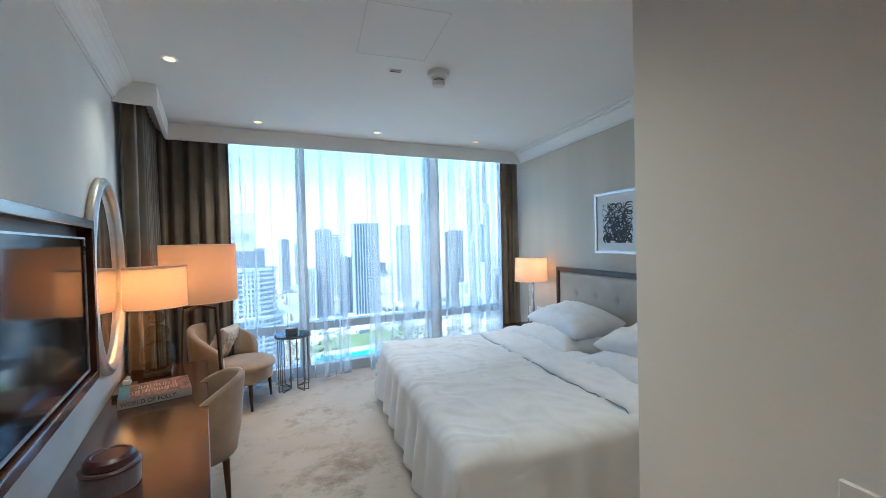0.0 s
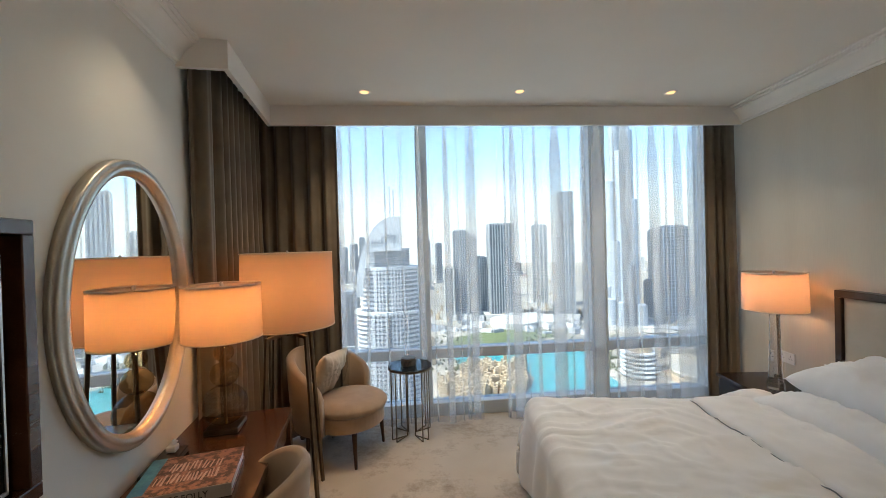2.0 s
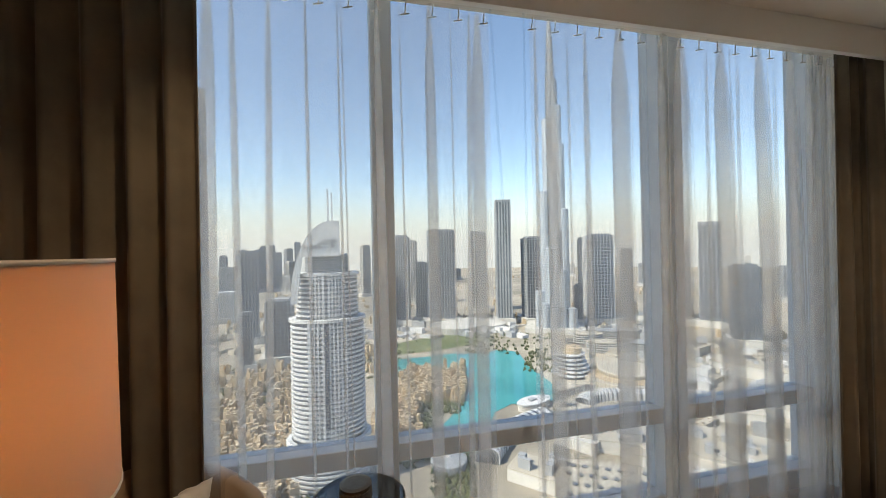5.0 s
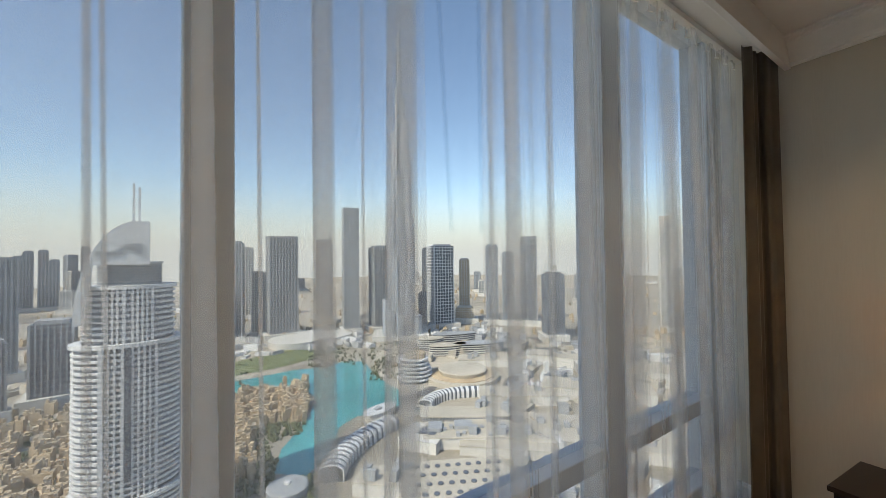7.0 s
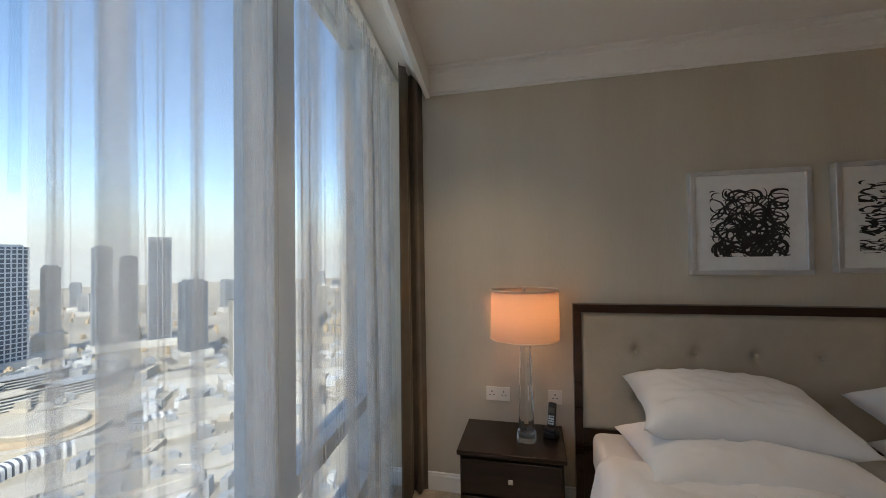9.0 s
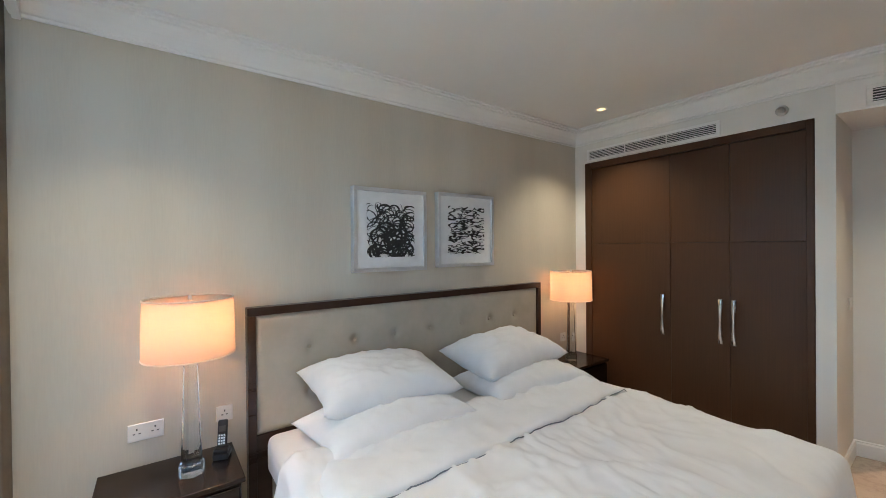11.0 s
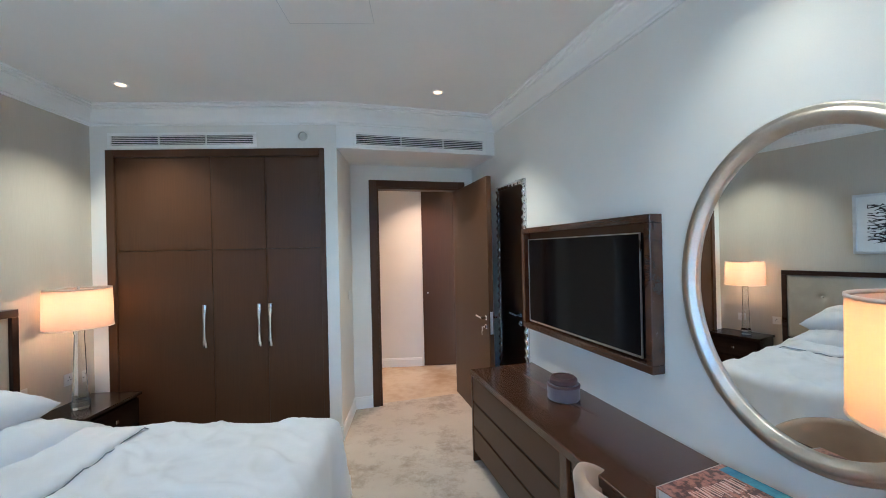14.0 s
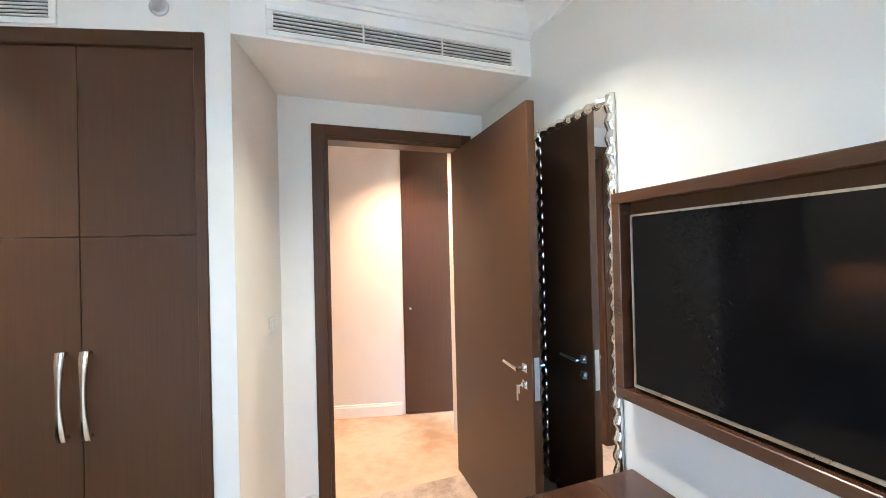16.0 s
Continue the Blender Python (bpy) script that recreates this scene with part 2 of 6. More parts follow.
def box(bm, x0, x1, y0, y1, z0, z1, bevel=0.0, seg=2, m=None):
    """A box, its edges rounded by bevel."""
    x0, x1, y0, y1, z0, z1 = min(x0, x1), max(x0, x1), min(y0, y1), max(y0, y1), min(z0, z1), max(z0, z1)
    vs = [bm.verts.new((x, y, z)) for x in (x0, x1) for y in (y0, y1) for z in (z0, z1)]
    fs = [bm.faces.new([vs[i] for i in q]) for q in ((0, 1, 3, 2), (4, 6, 7, 5), (0, 4, 5, 1), (2, 3, 7, 6), (0, 2, 6, 4), (1, 5, 7, 3))]
    if bevel:
        es = list({e for f in fs for e in f.edges})
        got = bmesh.ops.bevel(bm, geom=es, offset=bevel, segments=seg, profile=0.5, affect="EDGES")
        vs = list({v for f in got["faces"] for v in f.verts} | {v for v in vs if v.is_valid})
    if m:
        for v in vs:
            v.co = m @ v.co
    return vs


def one_box(*a, **k):
    bm = bmesh.new()
    box(bm, *a, **k)
    return bm


def prism(bm, pts, z0, z1):
    """An upright prism on a plan of points given anticlockwise."""
    lo, hi = [bm.verts.new((x, y, z0)) for x, y in pts], [bm.verts.new((x, y, z1)) for x, y in pts]
    k = len(pts)
    for i in range(k):
        bm.faces.new((lo[i], lo[(i + 1) % k], hi[(i + 1) % k], hi[i]))
    bm.faces.new(lo[::-1])
    bm.faces.new(hi)
    return lo + hi


def lathe(bm, profile, seg=32, cx=0.0, cy=0.0, cap=True):
    """A turned body from (radius, height) pairs, from the bottom up."""
    rings = []
    for r, z in profile:
        rings.append([bm.verts.new((cx + r * math.cos(2 * math.pi * i / seg), cy + r * math.sin(2 * math.pi * i / seg), z)) for i in range(seg)])
    for a, b in zip(rings, rings[1:]):
        for i in range(seg):
            bm.faces.new((a[i], a[(i + 1) % seg], b[(i + 1) % seg], b[i]))
    if cap:
        bm.faces.new(rings[0][::-1])
        bm.faces.new(rings[-1])
    return bm


def rod(bm, a, b, r, seg=10):
    """A round bar from a to b."""
    a, b = Vector(a), Vector(b)
    q = (b - a).to_track_quat("Z", "Y")
    rings = [[bm.verts.new(p + q @ Vector((r * math.cos(2 * math.pi * i / seg), r * math.sin(2 * math.pi * i / seg), 0))) for i in range(seg)] for p in (a, b)]
    for i in range(seg):
        bm.faces.new((rings[0][i], rings[0][(i + 1) % seg], rings[1][(i + 1) % seg], rings[1][i]))
    bm.faces.new(rings[0][::-1])
    bm.faces.new(rings[1])


def sweep(bm, profile, path, closed=False):
    """A moulding: profile (out, z) along a plan path; out is to the left of the way walked, mitred at the bends."""
    k = len(path)
    rows = []
    for i in range(k):
        p = Vector(path[i])
        d0 = (p - Vector(path[i - 1])).normalized() if (i or closed) else None
        d1 = (Vector(path[(i + 1) % k]) - p).normalized() if (i < k - 1 or closed) else None
        d0, d1 = d0 or d1, d1 or d0
        n0, n1 = Vector((-d0.y, d0.x)), Vector((-d1.y, d1.x))
        nn = (n0 + n1).normalized()
        nn = nn / max(0.3, nn.dot(n0))
        rows.append([bm.verts.new((p.x + nn.x * o, p.y + nn.y * o, z)) for o, z in profile])
    q = len(profile)
    for i in range(k if closed else k - 1):
        a, b = rows[i], rows[(i + 1) % k]
        for j in range(q):
            bm.faces.new((a[j], b[j], b[(j + 1) % q], a[(j + 1) % q]))
    if not closed:
        bm.faces.new(rows[0])
        bm.faces.new(rows[-1][::-1])
    bmesh.ops.recalc_face_normals(bm, faces=bm.faces[:])


# ---- structure ----
CORN_L = Vector((-4.554, 4.116))          # television wall meets window wall
NICHE = Vector((-2.038, 0.0))             # end of the pilaster
DU = Vector((-math.cos(LA), -math.sin(LA)))   # along the door wall
DN = Vector((-math.sin(LA), math.cos(LA)))    # from it into the room
DW = Vector((-2.028, -0.655))             # inner corner beside the door
DOORM = Matrix.Translation((DW.x, DW.y, 0)) @ pose(0, 0, 0, 0, 0, 193.6)   # local x along the door wall, y into the corridor


bm = bmesh.new()
prism(bm, [(-4.8, 4.26), (-4.6, -0.98), (-3.2, -1.0), (-1.7, -0.64), (-1.7, -0.2), (0.3, -0.2), (0.3, 4.84)], -0.12, 0.0)
structure("floor", bm, carpet, "beige carpet with an abstract brown pattern")
bm = bmesh.new()
prism(bm, [(-5.0, -0.99), (-5.0, -2.6), (-0.6, -2.6), (-0.6, -0.3), (-1.7, -0.3), (-1.7, -0.64), (-3.2, -1.0), (-4.6, -0.98)], -0.12, -0.002)
structure("floor_corridor", bm, stone_floor, "polished cream marble floor of the corridor")
bm = bmesh.new()
prism(bm, [(0.2, -2.7), (0.2, wy(4.50, 0.2)), (-4.75, wy(4.50, -4.75)), (-5.0, 3.9), (-5.0, -2.7)], CEIL, POCKET + 0.12)
prism(bm, [(0.2, wy(4.501, 0.2)), (0.2, wy(4.86, 0.2)), (-4.85, wy(4.86, -4.85)), (-4.85, wy(4.501, -4.85))], POCKET, POCKET + 0.12)
structure("ceiling", bm, paint_ceiling, "plain off-white painted ceiling")
bm = bmesh.new()
box(bm, 0.0, 0.2, -0.2, 4.82, 0, CEIL)
box(bm, 0.0, 0.19, 4.51, 4.82, CEIL, POCKET)
structure("wall_headboard", bm, wallpaper, "wall in beige fabric wallpaper behind the bed")
bm = bmesh.new()
box(bm, -0.2, 0.0, -1.4, 4.72, 0, CEIL, m=LEFT)
box(bm, -0.19, 0.0, 4.3, 4.72, CEIL, POCKET, m=LEFT)
structure("wall_television", bm, paint_wall, "cream painted wall with the television")
# wardrobe wall: strip, lintel, pilaster and the recess behind the wardrobe
for name, a, label in (("wall_wardrobe_side", (-0.119, 0.0, -0.2, 0.0, 0, CEIL), "narrow cream painted wall strip beside the wardrobe"), ("wall_wardrobe_lintel", (-1.934, -0.119, -0.2, 0.0, 2.517, CEIL), "cream painted wall above the wardrobe"), ("wall_pilaster", (-2.038, -1.934, -0.2, 0.0, 0, CEIL), "cream painted pilaster beside the door niche"), ("wall_wardrobe_back", (-2.028, 0.2, -0.75, -0.65, 0, CEIL), "painted wall behind the wardrobe")):
    structure(name, one_box(*a), paint_wall, label)
bm = bmesh.new()
prism(bm, [(-2.038, -0.2), (-1.94, -0.2), (-1.94, -0.65), (-2.028, -0.652)][::-1], 0, CEIL)
structure("wall_niche", bm, paint_wall, "cream painted side wall of the door niche")
# door wall with its opening, in local coordinates of the door
bm = bmesh.new()
OP0, OP1, OPZ = 0.262, 1.165, 2.29
box(bm, -0.02, OP0 - 0.001, 0.0, 0.12, 0, CEIL, m=DOORM)
box(bm, OP1 + 0.001, 1.40, 0.0, 0.12, 0, CEIL, m=DOORM)
box(bm, OP0 - 0.001, OP1 + 0.001, 0.0, 0.12, OPZ + 0.001, CEIL, m=DOORM)
structure("wall_door", bm, paint_wall, "cream painted wall with the doorway")
# lowered soffit over the niche
bm = bmesh.new()
e = NICHE + DU * 1.49
prism(bm, [(NICHE.x, NICHE.y), (e.x, e.y), (e.x + 0.155, e.y - 0.63), (-2.030, -0.651)], 2.516, CEIL)
structure("soffit", bm, paint_trim, "lowered white soffit over the door niche")
# corridor
for name, x0, x1, y0, y1 in (("wall_corridor", -2.74, -0.6, -2.2, -2.08), ("wall_corridor_far", -5.0, -3.80, -2.2, -2.08), ("wall_corridor_back", -5.0, -0.6, -2.3, -2.201), ("wall_corridor_east", -0.7, -0.6, -2.08, -0.6), ("wall_corridor_west", -5.0, -4.9, -2.08, -0.9)):
    bm = bmesh.new()
    box(bm, x0, x1, y0, y1, 0, CEIL)
    structure(name, bm, paint_wall, "cream painted corridor wall")

# mouldings
CROWN = [(0, 0), (0, -0.155), (0.012, -0.155), (0.012, -0.140), (0.024, -0.136), (0.030, -0.118), (0.048, -0.086), (0.074, -0.060), (0.094, -0.046), (0.094, -0.034), (0.112, -0.030), (0.112, -0.016), (0.126, -0.012), (0.126, 0)]
crown = [(o, CEIL + z - 0.001) for o, z in CROWN]
PX0, PX1 = left_pt(3.06, 0.0), left_pt(3.06, 0.24)
pel_c = Vector((-4.213, wy(4.235, -4.213)))
bm = bmesh.new()
e2 = NICHE + DU * 1.49
sweep(bm, crown, [(0.0, wy(4.22, 0)), (0.0, 0.0), (NICHE.x, 0.0), (e2.x, e2.y), (PX0.x, PX0.y)][::-1])
structure("trim_crown", bm, paint_trim, "white stepped crown moulding")
bm = bmesh.new()
pel = [(0, 0), (0, -0.165), (0.03, -0.165), (0.03, -0.150), (0.040, -0.146), (0.050, -0.118), (0.066, -0.086), (0.090, -0.060), (0.108, -0.046), (0.108, -0.034), (0.124, -0.030), (0.124, -0.016), (0.136, -0.012), (0.136, 0)]
pelz = [(o - 0.03, CEIL + z - 0.002) for o, z in pel]
sweep(bm, pelz, [(0.0, wy(4.235, 0)), (pel_c.x, pel_c.y), (PX1.x, PX1.y), (PX0.x, PX0.y)][::-1])
structure("trim_pelmet", bm, paint_trim, "white moulded pelmet hiding the curtain tracks")
base_prof = [(0, 0), (0.016, 0), (0.016, 0.095), (0.010, 0.105), (0.010, 0.115), (0, 0.12)]


def baseboard(path):
    bm = bmesh.new()
    sweep(bm, base_prof, path)
    structure("baseboard", bm, paint_trim, "white painted baseboard")


def dpt(u):
    p = DW + DU * u
    return (p.x, p.y)


baseboard([(0.0, 4.55), (0.0, 0.0), (-0.118, 0.0)][::-1])
baseboard([(-1.935, 0.0), (NICHE.x, 0.0), (DW.x, DW.y), dpt(0.185)][::-1])
pA, pB = left_pt(-0.6, 0), left_pt(4.5, 0)
baseboard([(pA.x, pA.y), (pB.x, pB.y)][::-1])
baseboard([(-2.71, -2.08), (-0.7, -2.08)])

# ---- window ----
WINM = Matrix.Translation((0, 4.64, 0)) @ pose(0, 0, 0, 0, 0, WDEG)   # local x along the window wall (negative towards the television), y outwards
MULL = [(-3.0, 0.055), (-1.235, 0.085)]
win = tagged(new("window_1"), "floor-to-ceiling window in white aluminium frames", "window", kind="structure")
win.matrix_world = WINM
for x0, x1 in ((-4.62, -4.52), *[(m - h, m + h) for m, h in MULL], (-0.09, 0.02)):
    part("mullion", one_box(x0, x1, 0.0, 0.17, 0, POCKET, 0.004, 1), alu_white, win)
for a, b in ((-4.52, -3.055), (-2.945, -1.32), (-1.15, -0.09)):
    part("transom", one_box(a, b, 0.015, 0.15, 0.560, 0.655, 0.004, 1), alu_white, win)
    part("window_sill", one_box(a, b, 0.0, 0.15, 0.0, 0.13, 0.006, 1), alu_white, win)
    part("head_rail", one_box(a, b, 0.0, 0.15, 3.06, POCKET, 0.004, 1), alu_white, win)
    for z0, z1 in ((0.13, 0.56), (0.655, 3.06)):
        g = part("pane", one_box(a, b, 0.088, 0.096, z0, z1), pane_glass, win)
        g.visible_shadow = False
bm = bmesh.new()
box(bm, -5.0, -4.62, 0.0, 0.2, 0, POCKET, m=WINM)
box(bm, 0.02, 0.3, 0.0, 0.2, 0, POCKET, m=WINM)
structure("wall_window", bm, paint_wall, "painted wall ends beside the window")

# ---- door ----
frame_ob = tagged(new("door_frame"), "dark stained wooden door frame", "door frame", kind="structure")
frame_ob.matrix_world = DOORM
for a, b in ((OP0 - 0.075, OP0 - 0.001), (OP1 + 0.001, OP1 + 0.075)):
    bm = bmesh.new()
    box(bm, a, b, -0.018, -0.001, 0, OPZ + 0.07, 0.004, 1)
    part("casing", bm, wood_dark, frame_ob)
for a, b in ((OP0, OP0 + 0.022), (OP1 - 0.022, OP1)):
    part("jamb", one_box(a, b, -0.012, 0.13, 0, OPZ, 0.002, 1), wood_dark, frame_ob)
part("head_casing", one_box(OP0 - 0.001, OP1 + 0.001, -0.018, -0.001, OPZ, OPZ + 0.07, 0.004, 1), wood_dark, frame_ob)
part("head_jamb", one_box(OP0 + 0.022, OP1 - 0.022, -0.012, 0.13, OPZ - 0.022, OPZ, 0.002, 1), wood_dark, frame_ob)
hinge = DW + DU * (OP1 - 0.03) + DN * 0.02
leaf = thing("door", Matrix.Translation((hinge.x, hinge.y, 0)) @ pose(0, 0, 0, 0, 0, 12.5), "dark stained wooden door standing wide open into the room", "door")
part("door_leaf", one_box(-0.045, 0.0, 0.0, 0.905, 0.008, 2.262, 0.003, 1), wood_dark, leaf)
for side in (0.0, -0.045):
    sgn = 1 if side == 0.0 else -1
    hb = part("door_handle", one_box(side, side + sgn * 0.008, 0.82, 0.862, 0.98, 1.02, 0.002, 1), chrome, leaf, "chrome lever handle")
    bm = bmesh.new()
    rod(bm, (side, 0.84, 1.0), (side + sgn * 0.055, 0.84, 1.0), 0.010)
    rod(bm, (side + sgn * 0.050, 0.845, 1.0), (side + sgn * 0.052, 0.72, 1.006), 0.009)
    part("lever", bm, chrome, hb)
    bm = bmesh.new()
    box(bm, side, side + sgn * 0.008, 0.82, 0.862, 0.90, 0.94, 0.003, 1)
    rod(bm, (side, 0.841, 0.92), (side + sgn * 0.02, 0.841, 0.92), 0.012)
    part("lock_cylinder", bm, chrome, leaf, "chrome lock with a key")
part("strike_plate", one_box(-0.036, -0.010, 0.9045, 0.907, 0.86, 1.06), steel, leaf, "steel lock plate on the door's edge")
bm = bmesh.new()
rod(bm, (0.02, 0.841, 0.92), (0.045, 0.841, 0.918), 0.004)
box(bm, 0.04, 0.044, 0.828, 0.854, 0.885, 0.92, 0.001, 1)
box(bm, 0.046, 0.048, 0.835, 0.848, 0.85, 0.895)
part("key_ring", bm, steel, leaf, "steel key hanging in the lock")
# corridor cupboard door
pan = thing("cupboard_door", pose(-2.74, -2.08, 0), "tall dark wooden cupboard door in the corridor", "door")
part("door_panel", one_box(-1.055, -0.003, -0.03, 0.012, 0.006, CEIL - 0.004, 0.003, 1), wood_dark, pan)
bm = bmesh.new()
rod(bm, (-0.07, 0.012, 1.02), (-0.07, 0.034, 1.02), 0.011)
part("knob", bm, steel, pan, "small round steel knob")

# ---- wardrobe ----
ward = thing("wardrobe", pose(0, 0, 0), "built-in dark wooden wardrobe with long chrome handles", "wardrobe")
for x0, x1 in ((-0.192, -0.122), (-1.932, -1.888)):
    part("side_frame", one_box(x0, x1, -0.06, 0.006, 0, 2.515, 0.003, 1), wood_dark, ward)
part("top_frame", one_box(-1.888, -0.192, -0.06, 0.006, 2.452, 2.515, 0.003, 1), wood_dark, ward)
part("carcass", one_box(-1.888, -0.192, -0.62, -0.045, 0.0, 2.45), seam_dark, ward)
DOORS = [(-0.971, -0.194), (-1.424, -0.974), (-1.886, -1.427)]
for i, (a, b) in enumerate(DOORS):
    dr = part("wardrobe_door", one_box(a, b, -0.042, -0.012, 0.012, 1.658, 0.002, 1), wood_dark, ward)
    part("upper_panel", one_box(a, b, -0.042, -0.012, 1.661, 2.449, 0.002, 1), wood_dark, ward)
    for hx in [(-0.916, -1.368, -1.459)[i]]:
        bm = bmesh.new()
        for k in range(14):
            t0, t1 = k / 14, (k + 1) / 14
            f = lambda t: (hx, 0.014 + 0.012 * math.sin(math.pi * t) ** 0.5, 0.835 + 0.36 * t)
            a0, a1 = f(t0), f(t1)
            w0, w1 = 0.013 + 0.004 * math.cos(2 * math.pi * t0), 0.013 + 0.004 * math.cos(2 * math.pi * t1)
            q = [bm.verts.new((p[0] + sx * w, p[1] + sy, p[2])) for p, w in ((a0, w0), (a1, w1)) for sx, sy in ((-1, 0), (1, 0), (1, 0.008), (-1, 0.008))]
            for j in range(4):
                bm.faces.new((q[j], q[(j + 1) % 4], q[4 + (j + 1) % 4], q[4 + j]))
        for z in (0.845, 1.185):
            rod(bm, (hx, -0.012, z), (hx, 0.018, z), 0.008)
        bmesh.ops.remove_doubles(bm, verts=bm.verts[:], dist=1e-5)
        part("handle", bm, chrome, dr, "long bowed chrome handle", smooth=True)


# ---- grilles, sensors and ceiling fittings ----
def vent(m, w, h, label):
    v = thing("air_vent", m, label, "air vent")
    part("backing", one_box(0, w, 0.001, 0.003, 0, h), grey_dark, v)
    bm = bmesh.new()
    for a, b, c, d in ((-0.03, w + 0.03, h, h + 0.025), (-0.03, w + 0.03, -0.025, 0), (-0.03, 0, 0, h), (w, w + 0.03, 0, h)):
        box(bm, a, b, 0.001, 0.012, c, d, 0.003, 1)
    part("frame", bm, paint_trim, v)
    for i in range(5):
        z = h * (i + 0.5) / 5
        part("slat", one_box(0, w, 0.003, 0.014, z - 0.0025, z + 0.0015), paint_trim, v)
    for k in (1, 2):
        part("divider", one_box(w * k / 3 - 0.004, w * k / 3 + 0.004, 0.003, 0.013, 0, h), paint_trim, v)


vent(pose(-0.18, 0.0, 2.552, 0, 0, 180) @ pose(0, 0, 0, 0, 0, 180) @ Matrix.Translation((-1.16, 0, 0)), 1.16, 0.078, "white slotted air vent above the wardrobe")
sp = NICHE + DU * 1.35
vent(Matrix.Translation((sp.x, sp.y, 2.555)) @ pose(0, 0, 0, 0, 0, 13.6), 1.18, 0.085, "white slotted air vent in the soffit")
s = thing("wall_sensor", pose(-1.758, 0, 2.615), "small round grey sensor on the wall", "sensor")
bm = bmesh.new()
lathe(bm, [(0.0385, 0.001), (0.0385, 0.008), (0.030, 0.014)], 28)
bmesh.ops.rotate(bm, verts=bm.verts[:], matrix=Matrix.Rotation(radians(-90), 3, "X"))
part("rim", bm, steel, s)
bm = bmesh.new()
lathe(bm, [(0.027, 0.013), (0.024, 0.018)], 24)
bmesh.ops.rotate(bm, verts=bm.verts[:], matrix=Matrix.Rotation(radians(-90), 3, "X"))
part("grille", bm, steel, s)


def downlight(x, y, z=CEIL, watts=7.0):
    d = thing("ceiling_downlight", pose(x, y, z), "small recessed ceiling downlight, lit warm white", "ceiling light", "ceiling downlights")
    bm = bmesh.new()
    lathe(bm, [(0.033, -0.002), (0.047, -0.004), (0.050, -0.001), (0.050, 0.0)], 28, cap=False)
    part("trim_ring", bm, paint_trim, d, smooth=True)
    bm = bmesh.new()
    lathe(bm, [(0.033, -0.004), (0.033, -0.002)], 24)
    part("lens", bm, bulb_glow, d, "glowing lens")
    spot_light("downlight_lamp", (x, y, z - 0.02), watts, (1.0, 0.80, 0.58) if watts < 13 else (1.0, 0.52, 0.29), 108 if watts < 13 else 95)


for x, y in DOWNLIGHTS:
    downlight(x, y, CEIL, 2.5 if x < -3.6 else (9.5 if y < 1 else 8.5))
downlight(-2.72, -1.50, CEIL, 17.0)
sm = thing("smoke_detector", pose(-1.925, 1.97, CEIL) @ Matrix.Diagonal((1.15, 1.15, 1.4, 1)), "white round smoke detector on the ceiling", "smoke detector")
bm = bmesh.new()
lathe(bm, [(0.030, -0.075), (0.040, -0.070), (0.043, -0.052), (0.034, -0.050), (0.034, -0.044), (0.046, -0.040), (0.046, -0.028), (0.066, -0.024), (0.070, -0.012), (0.070, -0.001)], 36)
part("housing", bm, plastic_white, sm, smooth=False)
bm = bmesh.new()
lathe(bm, [(0.0345, -0.0505), (0.0345, -0.0435)], 30)
part("chamber_slot", bm, grey_dark, sm)
acc = thing("access_panel", pose(-2.30, 1.53, CEIL), "flush square access panel in the ceiling", "access panel")
bm = bmesh.new()
for a, b, c, d in ((-0.23, 0.23, -0.29, -0.286), (-0.23, 0.23, 0.286, 0.29), (-0.23, -0.226, -0.286, 0.286), (0.226, 0.23, -0.286, 0.286)):
    box(bm, a, b, c, d, -0.0015, -0.0005)
part("joint", bm, joint_pale, acc)
slot = thing("ceiling_sensor", pose(-2.235, 2.02, CEIL), "small slim white sensor plate on the ceiling", "sensor")
part("plate", one_box(-0.045, 0.045, -0.02, 0.02, -0.010, -0.0005, 0.003, 1), plastic_white, slot)
part("slit", one_box(-0.038, 0.038, -0.006, 0.006, -0.0115, -0.0098), grey_dark, slot)


# ---- bed ----
def wave(x, y, k=0.0):
    return noise.noise(Vector((x, y, k)))


bed = thing("bed", pose(0, 0, 0), "double bed with tufted leather headboard in a dark wood frame", "bed")
HB0, HB1, HBT = 0.675, 3.283, 1.287
part("headboard_top", one_box(-0.075, -0.002, HB0, HB1, HBT - 0.05, HBT, 0.004, 2), wood_head, bed, "dark wooden top rail")
for a, b in ((HB0, HB0 + 0.046), (HB1 - 0.046, HB1)):
    part("headboard_side", one_box(-0.075, -0.002, a, b, 0.0, HBT - 0.05, 0.004, 2), wood_head, bed, "dark wooden side post")
part("headboard_base", one_box(-0.060, -0.002, HB0 + 0.046, HB1 - 0.046, 0.05, 0.52, 0.003, 1), wood_head, bed, "dark wooden lower panel")
BTN = [HB1 - 0.365 - 0.315 * i for i in range(7)]
bm = bmesh.new()
NY, NZ = 180, 56
Y0, Y1, Z0, Z1 = HB0 + 0.047, HB1 - 0.047, 0.521, HBT - 0.051
rows = []
